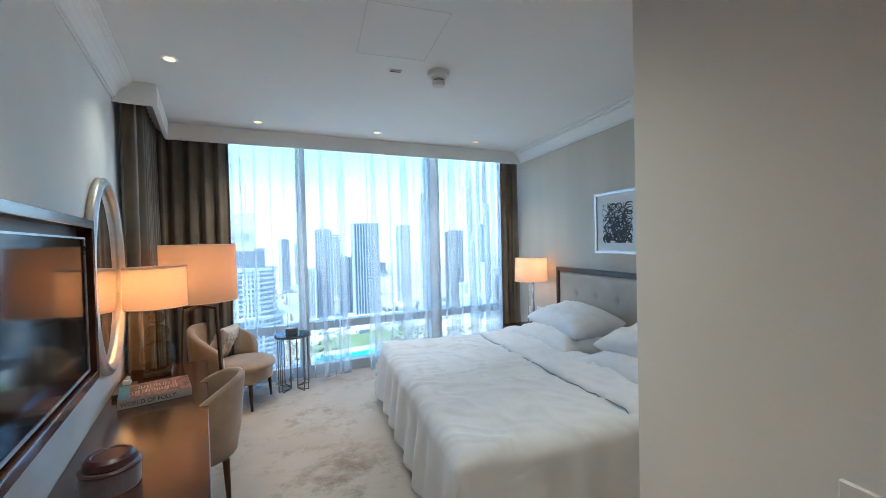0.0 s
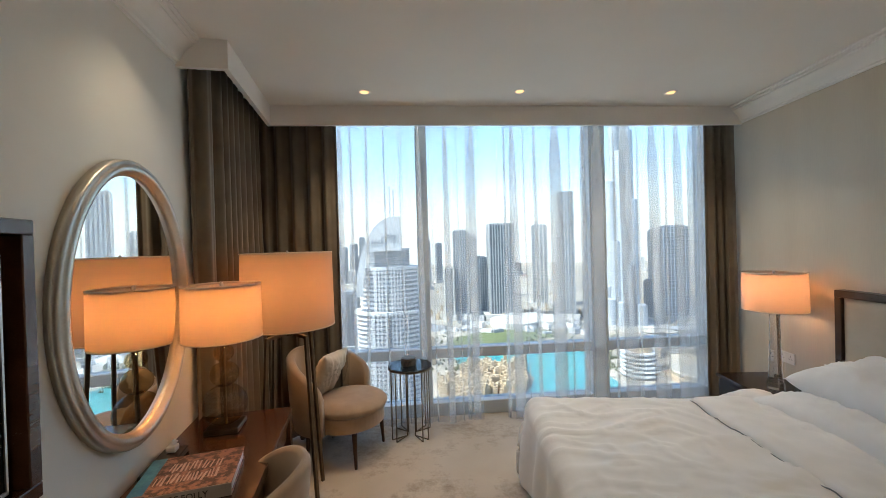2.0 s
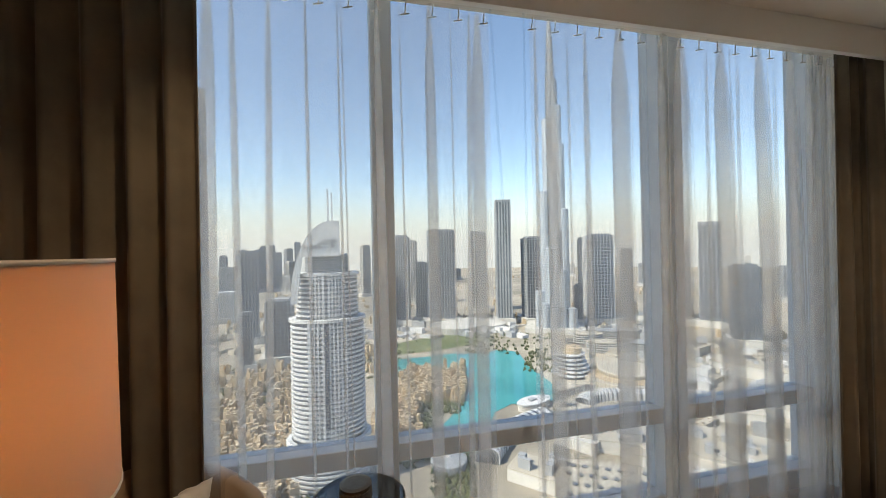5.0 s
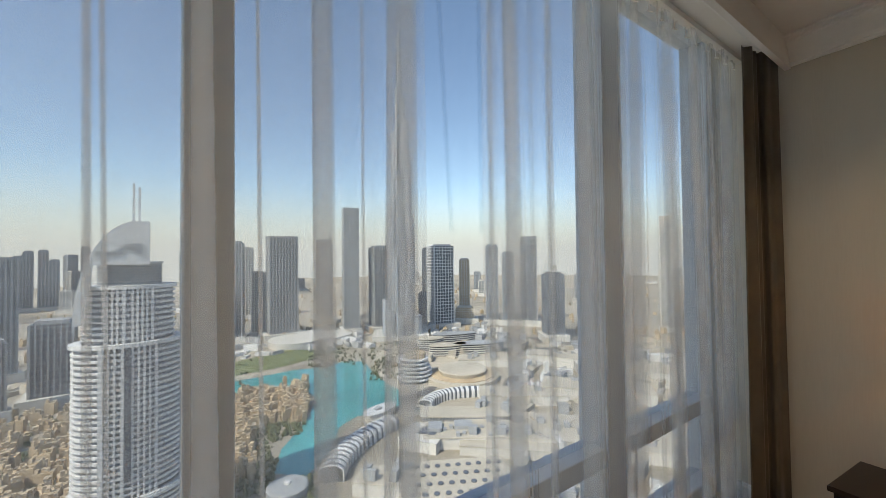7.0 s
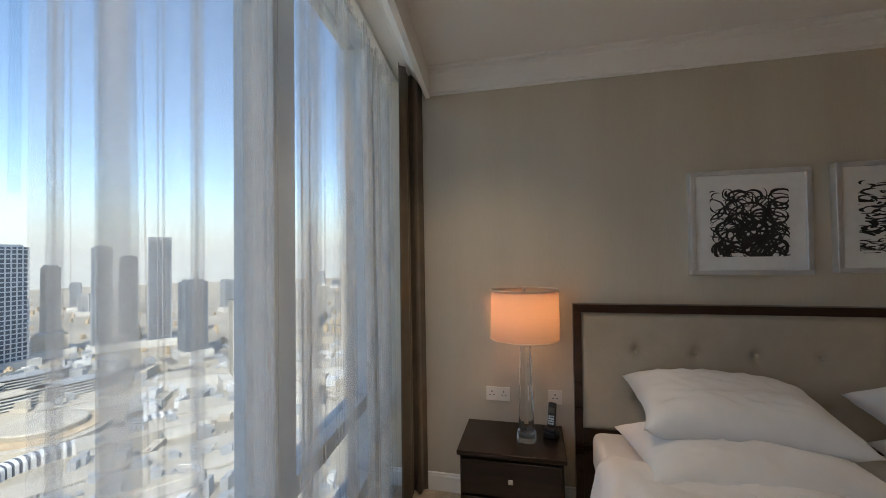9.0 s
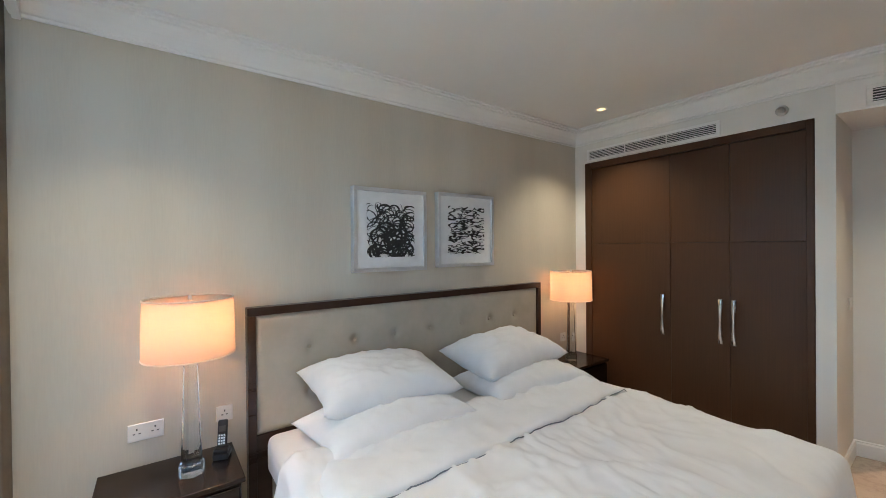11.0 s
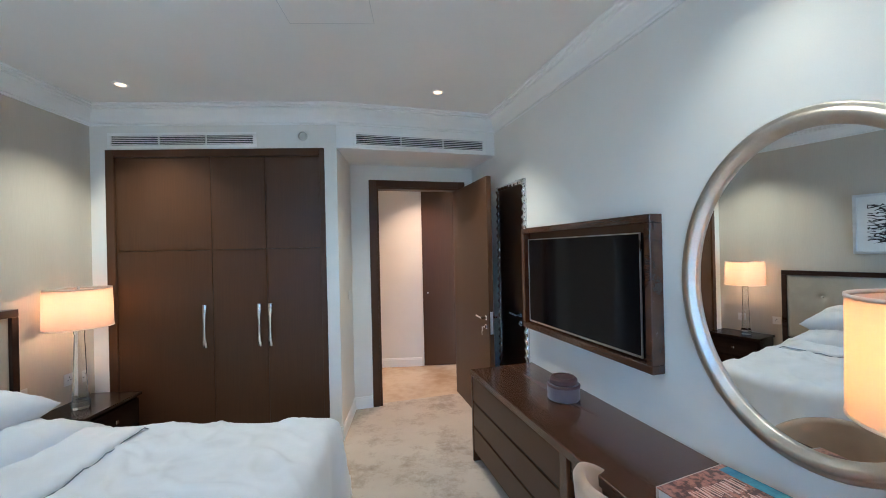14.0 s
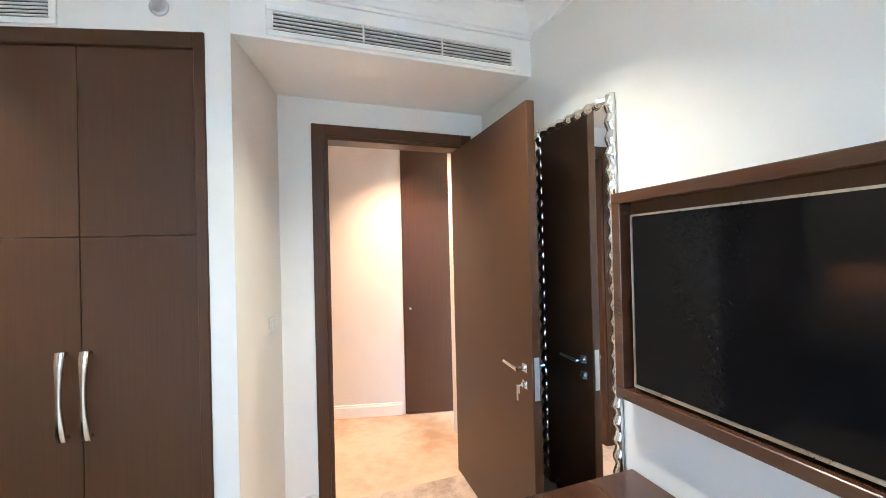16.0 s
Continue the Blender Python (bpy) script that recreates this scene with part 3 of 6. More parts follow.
for i in range(NY + 1):
    y = Y0 + (Y1 - Y0) * i / NY
    col = []
    for j in range(NZ + 1):
        z = Z0 + (Z1 - Z0) * j / NZ
        edge = min(y - Y0, Y1 - y, z - Z0, Z1 - z)
        d = -0.052 - 0.012 * min(1, edge / 0.03) ** 0.5
        for b in BTN:
            for bz in (1.003, 0.72):
                q = (y - b) ** 2 + (z - bz) ** 2
                d += 0.020 * math.exp(-q / 0.0009) + 0.007 * math.exp(-q / 0.010)
                d += 0.0032 * math.exp(-((y - b) ** 2) / 0.0003) * math.exp(-abs(z - bz) / 0.06)
        col.append(bm.verts.new((d, y, z)))
    rows.append(col)
for a, b in zip(rows, rows[1:]):
    for j in range(NZ):
        bm.faces.new((a[j], a[j + 1], b[j + 1], b[j]))
part("headboard_cushion", bm, leather_head, bed, "grey-beige leather tufted cushion", smooth=True)
for b in BTN:
    bm = bmesh.new()
    bmesh.ops.create_uvsphere(bm, u_segments=14, v_segments=8, radius=0.012, matrix=Matrix.Translation((-0.052, b, 1.003)) @ Matrix.Diagonal((0.6, 1, 1, 1)))
    part("button", bm, leather_head, bed, "covered button", smooth=True)
MY0, MY1, MX = 0.95, 3.20, -2.16
part("bed_base", one_box(MX + 0.06, -0.08, MY0 + 0.04, MY1 - 0.04, 0.06, 0.30, 0.02, 2), drape, bed, "dark fabric bed base")
for x in (MX + 0.2, -0.3):
    for y in (MY0 + 0.2, MY1 - 0.2):
        part("leg", one_box(x - 0.03, x + 0.03, y - 0.03, y + 0.03, 0.0, 0.062), wood_dark, bed)
part("mattress", one_box(MX + 0.02, -0.08, MY0 + 0.01, MY1 - 0.01, 0.30, 0.525, 0.05, 4), linen_white, bed, "mattress in a white fitted sheet", smooth=True)


def duvet():
    """A duvet that lies over the mattress and falls over its foot and sides, with folds."""
    bm = bmesh.new()
    nx, ny = 150, 170
    XA, XB = -0.62, MX - 0.62         # along the bed, measured on the cloth
    YA, YB = MY0 - 0.46, MY1 + 0.46
    grid = []
    r = 0.075
    for i in range(nx + 1):
        u = XA + (XB - XA) * i / nx
        row = []
        for j in range(ny + 1):
            v = YA + (YB - YA) * j / ny

            def over(c, lim, sgn):
                e = (c - lim) * sgn
                if e <= 0:
                    return c, 0.0
                if e < r * 1.571:
                    a = e / r
                    return lim + sgn * r * math.sin(a), r * (1 - math.cos(a))
                return lim + sgn * (r + 0.10 * (e - r * 1.571)), r + (e - r * 1.571) * 0.98
            x, dx = over(u, MX + 0.03, -1)
            y, dy0 = over(v, MY0 + 0.05, -1)
            if dy0 == 0:
                y, dy0 = over(v, MY1 - 0.05, 1)
            drop = max(dx, dy0) if min(dx, dy0) < 0.02 else (dx ** 4 + dy0 ** 4) ** 0.25
            z = 0.575 - drop
            wu, wv = u + 0.25 * wave(u * 1.5, v * 1.5, 31), v + 0.25 * wave(u * 1.5, v * 1.5, 37)
            puff = 0.017 * wave(u * 1.8, v * 1.8, 3) + 0.006 * wave(wu * 4, wv * 5, 5) + 0.002 * abs(wave(u * 12, v * 14, 7))
            crease = 0.014 * (1 - abs(wave(wu * 1.1 + 0.5 * wv, wv * 3.4 - 0.8 * wu, 12))) ** 9 + 0.012 * (1 - abs(wave(wu * 1.8 - wv, wv * 4.4 + wu, 15))) ** 12 + 0.010 * (1 - abs(wave(wu * 3 + wv * 2, wv * 8, 19))) ** 10
            z += puff + crease
            hang = min(1, drop / 0.3)
            if dx > 0.02:
                x -= hang * (0.020 * math.sin(v * 21 + 2 * wave(v * 2, 0, 2)) + 0.03 * wave(v * 3, drop * 2, 4))
            if dy0 > 0.02:
                s = 1 if v > 2 else -1
                y += s * hang * (0.020 * math.sin(u * 19 + 2 * wave(u * 2, 1, 2)) + 0.03 * wave(u * 3, drop * 2, 6))
            # plump rolled edge towards the pillows
            if i < 18:
                z += 0.05 * math.sin(math.pi * (i + 4) / 22) * (0.7 + 0.5 * wave(v * 3, 2, 8))
            row.append(bm.verts.new((x, y, max(z, 0.09))))
        grid.append(row)
    for a, b in zip(grid, grid[1:]):
        for j in range(ny):
            bm.faces.new((a[j], a[j + 1], b[j + 1], b[j]))
    bmesh.ops.recalc_face_normals(bm, faces=bm.faces[:])
    return bm


dv = part("duvet", duvet(), linen_white, None, "", True)
tagged(dv, "rumpled white duvet spread over the bed", "duvet")
so = dv.modifiers.new("thick", "SOLIDIFY")
so.thickness, so.offset = 0.02, -1


def fold_over():
    """The turned-back strip of the duvet with its seam."""
    bm = bmesh.new()
    n, k = 90, 16
    grid = []
    for i in range(n + 1):
        v = MY0 + 0.02 + (MY1 - MY0 - 0.04) * i / n
        row = []
        skew = 0.10 * (v - MY0) / 2.2
        for j in range(k + 1):
            t = j / k
            x = -0.66 - skew * 0.5 - 0.46 * t + 0.03 * wave(v * 2, t, 21)
            edge = min(1, 14 * t, 14 * (1 - t))
            side = min(1, (v - MY0) / 0.1, (MY1 - v) / 0.1)
            z = 0.600 + edge * 0.030 * max(0, side) + 0.016 * wave(v * 4, t * 3, 23) + 0.007 * wave(v * 11, t * 5, 25) + 0.012 * (1 - abs(wave(v * 6 + t * 3, t * 4 - v, 27))) ** 6 - 0.05 * (1 - max(0, side))
            row.append(bm.verts.new((x, v, z)))
        grid.append(row)
    for a, b in zip(grid, grid[1:]):
        for j in range(k):
            bm.faces.new((a[j], a[j + 1], b[j + 1], b[j]))
    edge = bmesh.new()
    line = [row[-1].co + Vector((-0.004, 0, 0.003)) for row in grid]
    for a, b in zip(line, line[1:]):
        rod(edge, a, b, 0.0032, 6)
    bmesh.ops.recalc_face_normals(bm, faces=bm.faces[:])
    return bm, edge


fold_mesh, cord_mesh = fold_over()
fo = part("turned_back_edge", fold_mesh, linen_white, dv, "turned-back duvet edge with a seam", True)
so = fo.modifiers.new("thick", "SOLIDIFY")
so.thickness, so.offset = 0.04, -1
part("piping", cord_mesh, surface("slate_blue_cord", (0.16, 0.18, 0.22), (0.22, 0.24, 0.28), 40, 0.7, bump=0), fo, "slate blue piped edge")


def pillow_mesh(L, W, H, seed):
    bm = bmesh.new()
    n = 40
    for side in (1, -1):
        grid = []
        for i in range(n + 1):
            row = []
            for j in range(n + 1):
                a, b = 2 * i / n - 1, 2 * j / n - 1
                x = a * L / 2
                bulge = max(0.0, (1 - abs(a) ** 3.6) * (1 - abs(b) ** 3.6)) ** 0.52
                corner = 1 + 0.05 * (abs(a) * abs(b)) ** 3
                z = side * H / 2 * bulge
                z += side * bulge * (0.012 * wave(a * 3, b * 3, seed) + 0.006 * wave(a * 8, b * 7, seed + 3)) + 0.016 * bulge * (1 - abs(wave(a * 2.2 + b, b * 2.2 - a, seed + 5))) ** 6 * side + 0.010 * bulge * (1 - abs(wave(a * 4 - b, b * 3, seed + 8))) ** 7 * side
                row.append(bm.verts.new((x * corner * (0.94 + 0.06 * abs(b) ** 2), b * W / 2 * corner * (0.94 + 0.06 * abs(a) ** 2), z)))
            grid.append(row)
        for a, b in zip(grid, grid[1:]):
            for j in range(n):
                bm.faces.new((a[j], a[j + 1], b[j + 1], b[j]))
    bmesh.ops.remove_doubles(bm, verts=bm.verts[:], dist=0.002)
    bmesh.ops.recalc_face_normals(bm, faces=bm.faces[:])
    return bm


for x, y, z, rx, ry, rz, L, H, seed in ((-0.53, 2.60, 0.625, 0, -1, 3, 0.92, 0.23, 1), (-0.37, 2.57, 0.80, 2, -9, -2, 0.86, 0.26, 11), (-0.53, 1.44, 0.625, 0, -1, -3, 0.92, 0.23, 21), (-0.37, 1.47, 0.80, -2, -9, 3, 0.86, 0.26, 31)):
    p = part("pillow", pillow_mesh(0.54, L, H, seed), linen_white, None, "", True)
    p.matrix_world = pose(x, y, z, rx, ry, rz)
    tagged(p, "plump white pillow stacked against the headboard", "pillow", "pillows on the bed")


# ---- nightstands ----
def nightstand(m, w, d):
    ns = thing("nightstand", m, "near-black lacquered nightstand with one drawer", "nightstand", "nightstands")
    part("top", one_box(-d, 0, 0, w, 0.475, 0.50, 0.004, 2), wood_night, ns)
    part("body", one_box(-d + 0.03, -0.005, 0.015, w - 0.015, 0.05, 0.475, 0.003, 1), wood_night, ns)
    for z0, z1 in ((0.07, 0.25), (0.262, 0.455)):
        dr = part("drawer", one_box(-d + 0.008, -d + 0.03, 0.025, w - 0.025, z0, z1, 0.003, 1), wood_night, ns)
        bm = bmesh.new()
        box(bm, -d - 0.012, -d + 0.004, w / 2 - 0.014, w / 2 + 0.014, (z0 + z1) / 2 - 0.014, (z0 + z1) / 2 + 0.014, 0.003, 1)
        rod(bm, (-d + 0.002, w / 2, (z0 + z1) / 2), (-d + 0.012, w / 2, (z0 + z1) / 2), 0.006)
        part("knob", bm, chrome, dr, "square chrome knob")
    for x in (-d + 0.05, -0.05):
        for y in (0.04, w - 0.04):
            part("leg", one_box(x - 0.02, x + 0.02, y - 0.02, y + 0.02, 0, 0.052), wood_night, ns)
    return ns


nightstand(pose(-0.002, 3.36, 0), 0.60, 0.445)
nightstand(pose(-0.002, 0.03, 0), 0.55, 0.40)


def drum_shade(parent, r, z0, z1, taper=0.97):
    bm = bmesh.new()
    lathe(bm, [(r, z0), (r * taper, z1)], 56, cap=False)
    sh = part("shade", bm, shade_cloth, parent, "cream linen drum shade, lit from inside", True)
    for z, rr in ((z0, r), (z1, r * taper)):
        bm = bmesh.new()
        lathe(bm, [(rr - 0.003, z - 0.004), (rr + 0.002, z - 0.004), (rr + 0.002, z + 0.004), (rr - 0.003, z + 0.004), (rr - 0.003, z - 0.004)], 56, cap=False)
        part("shade_trim", bm, cushion_cream, sh, "rolled cloth edge", True)
    bm = bmesh.new()
    for k in range(3):
        a = 2 * math.pi * k / 3
        rod(bm, (0, 0, z1 - 0.012), (r * taper * math.cos(a), r * taper * math.sin(a), z1 - 0.012), 0.002, 6)
    lathe(bm, [(0.010, z1 - 0.02), (0.010, z1 + 0.004), (0.006, z1 + 0.016)], 12)
    part("finial", bm, steel, sh)
    part("diffuser", lathe(bmesh.new(), [(r * taper - 0.004, z1 - 0.010), (r * taper - 0.004, z1 - 0.008)], 56), shade_cloth, sh, "cloth disc closing the top of the shade")
    return sh


def bulb(parent, z):
    bm = bmesh.new()
    lathe(bm, [(0.012, z - 0.06), (0.014, z - 0.035), (0.028, z - 0.005), (0.030, z + 0.01), (0.020, z + 0.03), (0.004, z + 0.036)], 16)
    part("bulb", bm, bulb_glow, parent, "lit bulb", True)


def bedside_lamp(x, y, z):
    la = thing("table_lamp", pose(x, y, z), "bedside lamp with faceted crystal column and lit drum shade", "lamp", "bedside lamps")
    bm = bmesh.new()
    lathe(bm, [(0.056, 0.001), (0.056, 0.055), (0.050, 0.06), (0.046, 0.07), (0.031, 0.545), (0.034, 0.56), (0.034, 0.58)], 8)
    part("column", bm, crystal, la, "clear faceted crystal column")
    bm = bmesh.new()
    lathe(bm, [(0.012, 0.58), (0.012, 0.70)], 14)
    rod(bm, (0, 0, 0.70), (0, 0, 0.885), 0.003, 8)
    part("stem", bm, chrome, la)
    drum_shade(la, 0.203, 0.605, 0.89)
    bulb(la, 0.75)
    lamp_light("bedside_bulb_light", (x, y, z + 0.77), LAMP_W, (1.0, 0.53, 0.29), 0.035)


LAMP_W = 2.4
bedside_lamp(-0.245, 3.575, 0.50)
bedside_lamp(-0.19, 0.36, 0.50)


# ---- television wall ----
desk = thing("desk", LEFT, "long dark polished desk with drawers along the wall", "desk")
D0, D1, DD, DZ = 0.60, 3.16, 0.535, 0.694
part("desktop", one_box(0.003, DD, D0, D1, DZ - 0.045, DZ, 0.004, 2), wood_desk, desk)
part("drawer_carcass", one_box(0.003, DD - 0.03, D0 + 0.012, 1.86, 0.07, DZ - 0.045), wood_desk, desk)
for i in range(3):
    z1 = DZ - 0.055 - i * 0.19
    part("drawer", one_box(DD - 0.03, DD - 0.008, D0 + 0.03, 1.80, z1 - 0.176, z1, 0.003, 1), wood_dark, desk)
    part("finger_groove", one_box(DD - 0.029, DD - 0.016, D0 + 0.03, 1.80, z1 - 0.189, z1 - 0.177), seam_dark, desk)
for a, b in ((D0 + 0.002, D0 + 0.03), (1.80, 1.86), (D1 - 0.06, D1 - 0.004)):
    part("upright", one_box(0.003, DD - 0.004, a, b, 0, DZ - 0.046, 0.003, 1), wood_desk, desk)
part("desk_apron", one_box(DD - 0.06, DD - 0.02, 1.86, D1 - 0.06, DZ - 0.15, DZ - 0.046, 0.003, 1), wood_desk, desk)

tv = thing("television_frame", LEFT, "wall-mounted television set in a deep dark wooden frame", "television")
T0, T1, TZ0, TZ1, TD = 0.605, 1.912, 0.99, 1.77, 0.078
bw = 0.042
for nm, a in (("frame_top", (0.002, TD, T0, T1, TZ1 - bw, TZ1)), ("frame_bottom", (0.002, TD, T0, T1, TZ0, TZ0 + bw)), ("frame_side", (0.002, TD, T0, T0 + bw, TZ0 + bw, TZ1 - bw)), ("frame_side", (0.002, TD, T1 - bw, T1, TZ0 + bw, TZ1 - bw))):
    part(nm, one_box(*a, 0.003, 1), wood_desk, tv)
part("back_board", one_box(0.002, 0.02, T0 + bw, T1 - bw, TZ0 + bw, TZ1 - bw), wood_dark, tv)
scr = part("screen", one_box(0.021, 0.055, T0 + 0.075, T1 - 0.085, TZ0 + 0.058, TZ1 - 0.088, 0.002, 1), screen_black, tv, "black glossy screen")
bm = bmesh.new()
a0, a1, c0, c1 = T0 + 0.075, T1 - 0.085, TZ0 + 0.058, TZ1 - 0.088
for q in ((a0, a1, c1 - 0.006, c1 + 0.001), (a0, a1, c0 - 0.001, c0 + 0.010), (a0 - 0.001, a0 + 0.006, c0, c1), (a1 - 0.006, a1 + 0.001, c0, c1)):
    box(bm, 0.052, 0.059, *q)
part("bezel", bm, steel, scr, "thin silver bezel")

# oval wall mirror
mir = thing("oval_mirror", LEFT @ Matrix.Translation((0.002, 2.525, 1.458)), "large oval wall mirror in a champagne silver frame", "mirror")
MA, MB = 0.482, 0.608


def oval_ring(bm, prof, a, b, seg=96):
    rows = []
    for i in range(seg):
        t = 2 * math.pi * i / seg
        rows.append([bm.verts.new((d, (a + o) * math.cos(t), (b + o) * math.sin(t))) for o, d in prof])
    k = len(prof)
    for i in range(seg):
        p, q = rows[i], rows[(i + 1) % seg]
        for j in range(k):
            bm.faces.new((p[j], p[(j + 1) % k], q[(j + 1) % k], q[j]))
    bmesh.ops.recalc_face_normals(bm, faces=bm.faces[:])


bm = bmesh.new()
oval_ring(bm, [(0, 0), (0, 0.030), (-0.008, 0.040), (-0.016, 0.036), (-0.022, 0.044), (-0.036, 0.050), (-0.050, 0.044), (-0.056, 0.030), (-0.062, 0.028), (-0.068, 0.014), (-0.068, 0)], MA, MB)
part("frame", bm, silver_frame, mir, smooth=True)
bm = bmesh.new()
ring = [bm.verts.new((0.012, (MA - 0.062) * math.cos(2 * math.pi * i / 96), (MB - 0.062) * math.sin(2 * math.pi * i / 96))) for i in range(96)]
bm.faces.new(ring)
part("mirror_glass", bm, mirror_glass, mir)

# tall mirror with a rippled frame beside the door
tm = thing("tall_mirror", LEFT @ Matrix.Translation((0.002, 0, 0)), "tall narrow wall mirror in a rippled silver frame", "mirror")
A0, A1, B0, B1 = 0.015, 0.565, 0.36, 2.19
part("mirror_glass", one_box(0.0, 0.018, A0 + 0.03, A1 - 0.03, B0 + 0.03, B1 - 0.03), mirror_glass, tm)


def ripple_bar(p0, p1, w):
    """A frame bar whose face runs in waves along its length."""
    bm = bmesh.new()
    p0, p1 = Vector(p0), Vector(p1)
    L = (p1 - p0).length
    d = (p1 - p0) / L
    side = Vector((0, -d.z, d.y))
    n = max(8, int(L / 0.008))
    rows = []
    for i in range(n + 1):
        ph = 2 * math.pi * i * L / n / 0.068
        ww = w * (1 + 0.10 * math.sin(ph))
        h = 0.026 + 0.006 * math.sin(ph)
        c = p0 + d * (L * i / n)
        rows.append([bm.verts.new(c + side * o + Vector((x, 0, 0))) for o, x in ((-ww / 2, 0.0), (-ww / 2, h * 0.6), (-ww / 4, h), (ww / 4, h), (ww / 2, h * 0.6), (ww / 2, 0.0))])
    for a, b in zip(rows, rows[1:]):
        for j in range(6):
            bm.faces.new((a[j], b[j], b[(j + 1) % 6], a[(j + 1) % 6]))
    bm.faces.new(rows[0])
    bm.faces.new(rows[-1][::-1])
    bmesh.ops.recalc_face_normals(bm, faces=bm.faces[:])
    return bm


w = 0.044
for p0, p1 in (((0, A0 + w / 2, B0), (0, A0 + w / 2, B1)), ((0, A1 - w / 2, B0), (0, A1 - w / 2, B1)), ((0, A0 + w, B0 + w / 2), (0, A1 - w, B0 + w / 2)), ((0, A0 + w, B1 - w / 2), (0, A1 - w, B1 - w / 2))):
    part("frame_bar", ripple_bar(p0, p1, w), chrome, tm, "rippled polished silver bar", True)


# ---- curtains ----
def curtain(path, z0, z1, pleat, amp, seed, rows=10, flare=0.0, sway=0.015):
    """Cloth hung in pleats along a plan line."""
    bm = bmesh.new()
    pts = [Vector(p) for p in path]
    lens = [(b - a).length for a, b in zip(pts, pts[1:])]
    total = sum(lens)
    n = int(total / pleat * 14)
    cols = []
    for i in range(n + 1):
        s = total * i / n
        k, acc_s = 0, s
        while k < len(lens) - 1 and acc_s > lens[k]:
            acc_s -= lens[k]
            k += 1
        d = (pts[k + 1] - pts[k]).normalized()
        c = pts[k] + d * acc_s
        nrm = Vector((-d.y, d.x))
        col = []
        for j in range(rows + 1):
            t = j / rows
            ph = 2 * math.pi * (s / pleat + 0.55 * wave(s * 1.7, seed, 0.3) + 0.10 * t * wave(s * 3, seed, 2))
            a = amp * (0.75 + 0.5 * wave(s * 2.3, seed, 1)) * (0.65 + 0.35 * t + flare * t)
            off = a * math.sin(ph) + 0.3 * a * math.sin(2 * ph + seed) + sway * t * wave(s * 1.3, seed, 5)
            al = sway * 1.5 * t * wave(s * 1.9, seed, 7)
            p = c + nrm * off + d * al
            col.append(bm.verts.new((p.x, p.y, z1 + (z0 - z1) * t)))
        cols.append(col)
    for a, b in zip(cols, cols[1:]):
        for j in range(rows):
            bm.faces.new((a[j], b[j], b[j + 1], a[j + 1]))
    return bm


def drapes(path, name, label, seed, pleat=0.125, amp=0.05):
    ob = part(name, curtain(path, 0.015, CEIL - 0.03, pleat, amp, seed), drape, None, "", True)
    tagged(ob, label, "curtain", "taupe curtains")
    so = ob.modifiers.new("thick", "SOLIDIFY")
    so.thickness = 0.004
    return ob


cA, cB = left_pt(3.20, 0.13), left_pt(4.18, 0.13)
c0 = left_pt(3.10, 0.03)
drapes([(c0.x, c0.y), (cA.x, cA.y), (cB.x, cB.y), (cB.x + 0.10, wy(4.36, cB.x + 0.1)), (-3.69, wy(4.36, -3.69))], "curtain", "heavy taupe curtain drawn back into the corner", 3.0)
drapes([(-0.27, wy(4.36, -0.27)), (-0.10, wy(4.36, 0)), (-0.058, 4.245)], "curtain", "heavy taupe curtain drawn back against the wall", 8.0, 0.085, 0.040)


def sheer(x0, x1, folds, seed, label):
    """A thin panel that hangs nearly flat between folds; each fold (x, width at the top, width at the foot, drift) doubles the cloth back on itself."""
    bm = bmesh.new()
    rows = 20
    z1, z0 = CEIL - 0.045, 0.02
    stops = []
    x = x0
    for f in sorted(folds) + [(x1, 0, 0, 0)]:
        n = max(2, int((f[0] - x) / 0.02))
        stops += [(x + (f[0] - x) * k / n, None, 0.0) for k in range(1 if stops else 0, n)]
        if f[1]:
            stops += [(f[0], f, q) for q in [i / 15 for i in range(16)]]
        x = f[0]
    stops.append((x1, None, 0.0))
    cols = []
    for xb, f, q in stops:
        col = []
        for j in range(rows + 1):
            t = j / rows
            xx, out = xb, 0.012 * wave(xb * 7, t * 0.6, seed) + 0.006 * wave(xb * 22, t * 0.8, seed + 3)
            out += (0.010 + 0.012 * t) * math.sin(xb * 19 + seed + 2.5 * wave(xb * 2, t * 0.4, seed + 7))
            if f:
                w = f[1] + (f[2] - f[1]) * t
                w *= 0.35 + 0.65 * min(1, t / 0.12)
                leg = min(4, int(q * 5))
                k = q * 5 - leg
                side = (k - 0.5) if leg % 2 == 0 else (0.5 - k)
                xx += f[3] * (t - 0.4) + side * w * (0.86 + 0.07 * leg)
                out += 0.010 + 0.034 * (q - 0.5)
            else:
                for g in folds:
                    k = max(0.0, 1 - abs(xb - g[0]) / 0.10)
                    gw = g[1] + (g[2] - g[1]) * t
                    xx += k * (g[3] * (t - 0.4) + (0.5 * gw if xb > g[0] else -0.5 * gw))
                    out += k * k * (0.010 + (0.015 if xb > g[0] else -0.015))
            xx = max(x0 - 0.03, min(x1 + 0.03, xx))
            col.append(bm.verts.new((xx, wy(4.475, xx) - out, z1 + (z0 - z1) * t)))
        cols.append(col)
    for a, b in zip(cols, cols[1:]):
        for j in range(rows):
            bm.faces.new((a[j], b[j], b[j + 1], a[j + 1]))
    ob = part("sheer_curtain", bm, sheer_cloth, None, "", True)
    return tagged(ob, label, "curtain", "white sheer curtains")


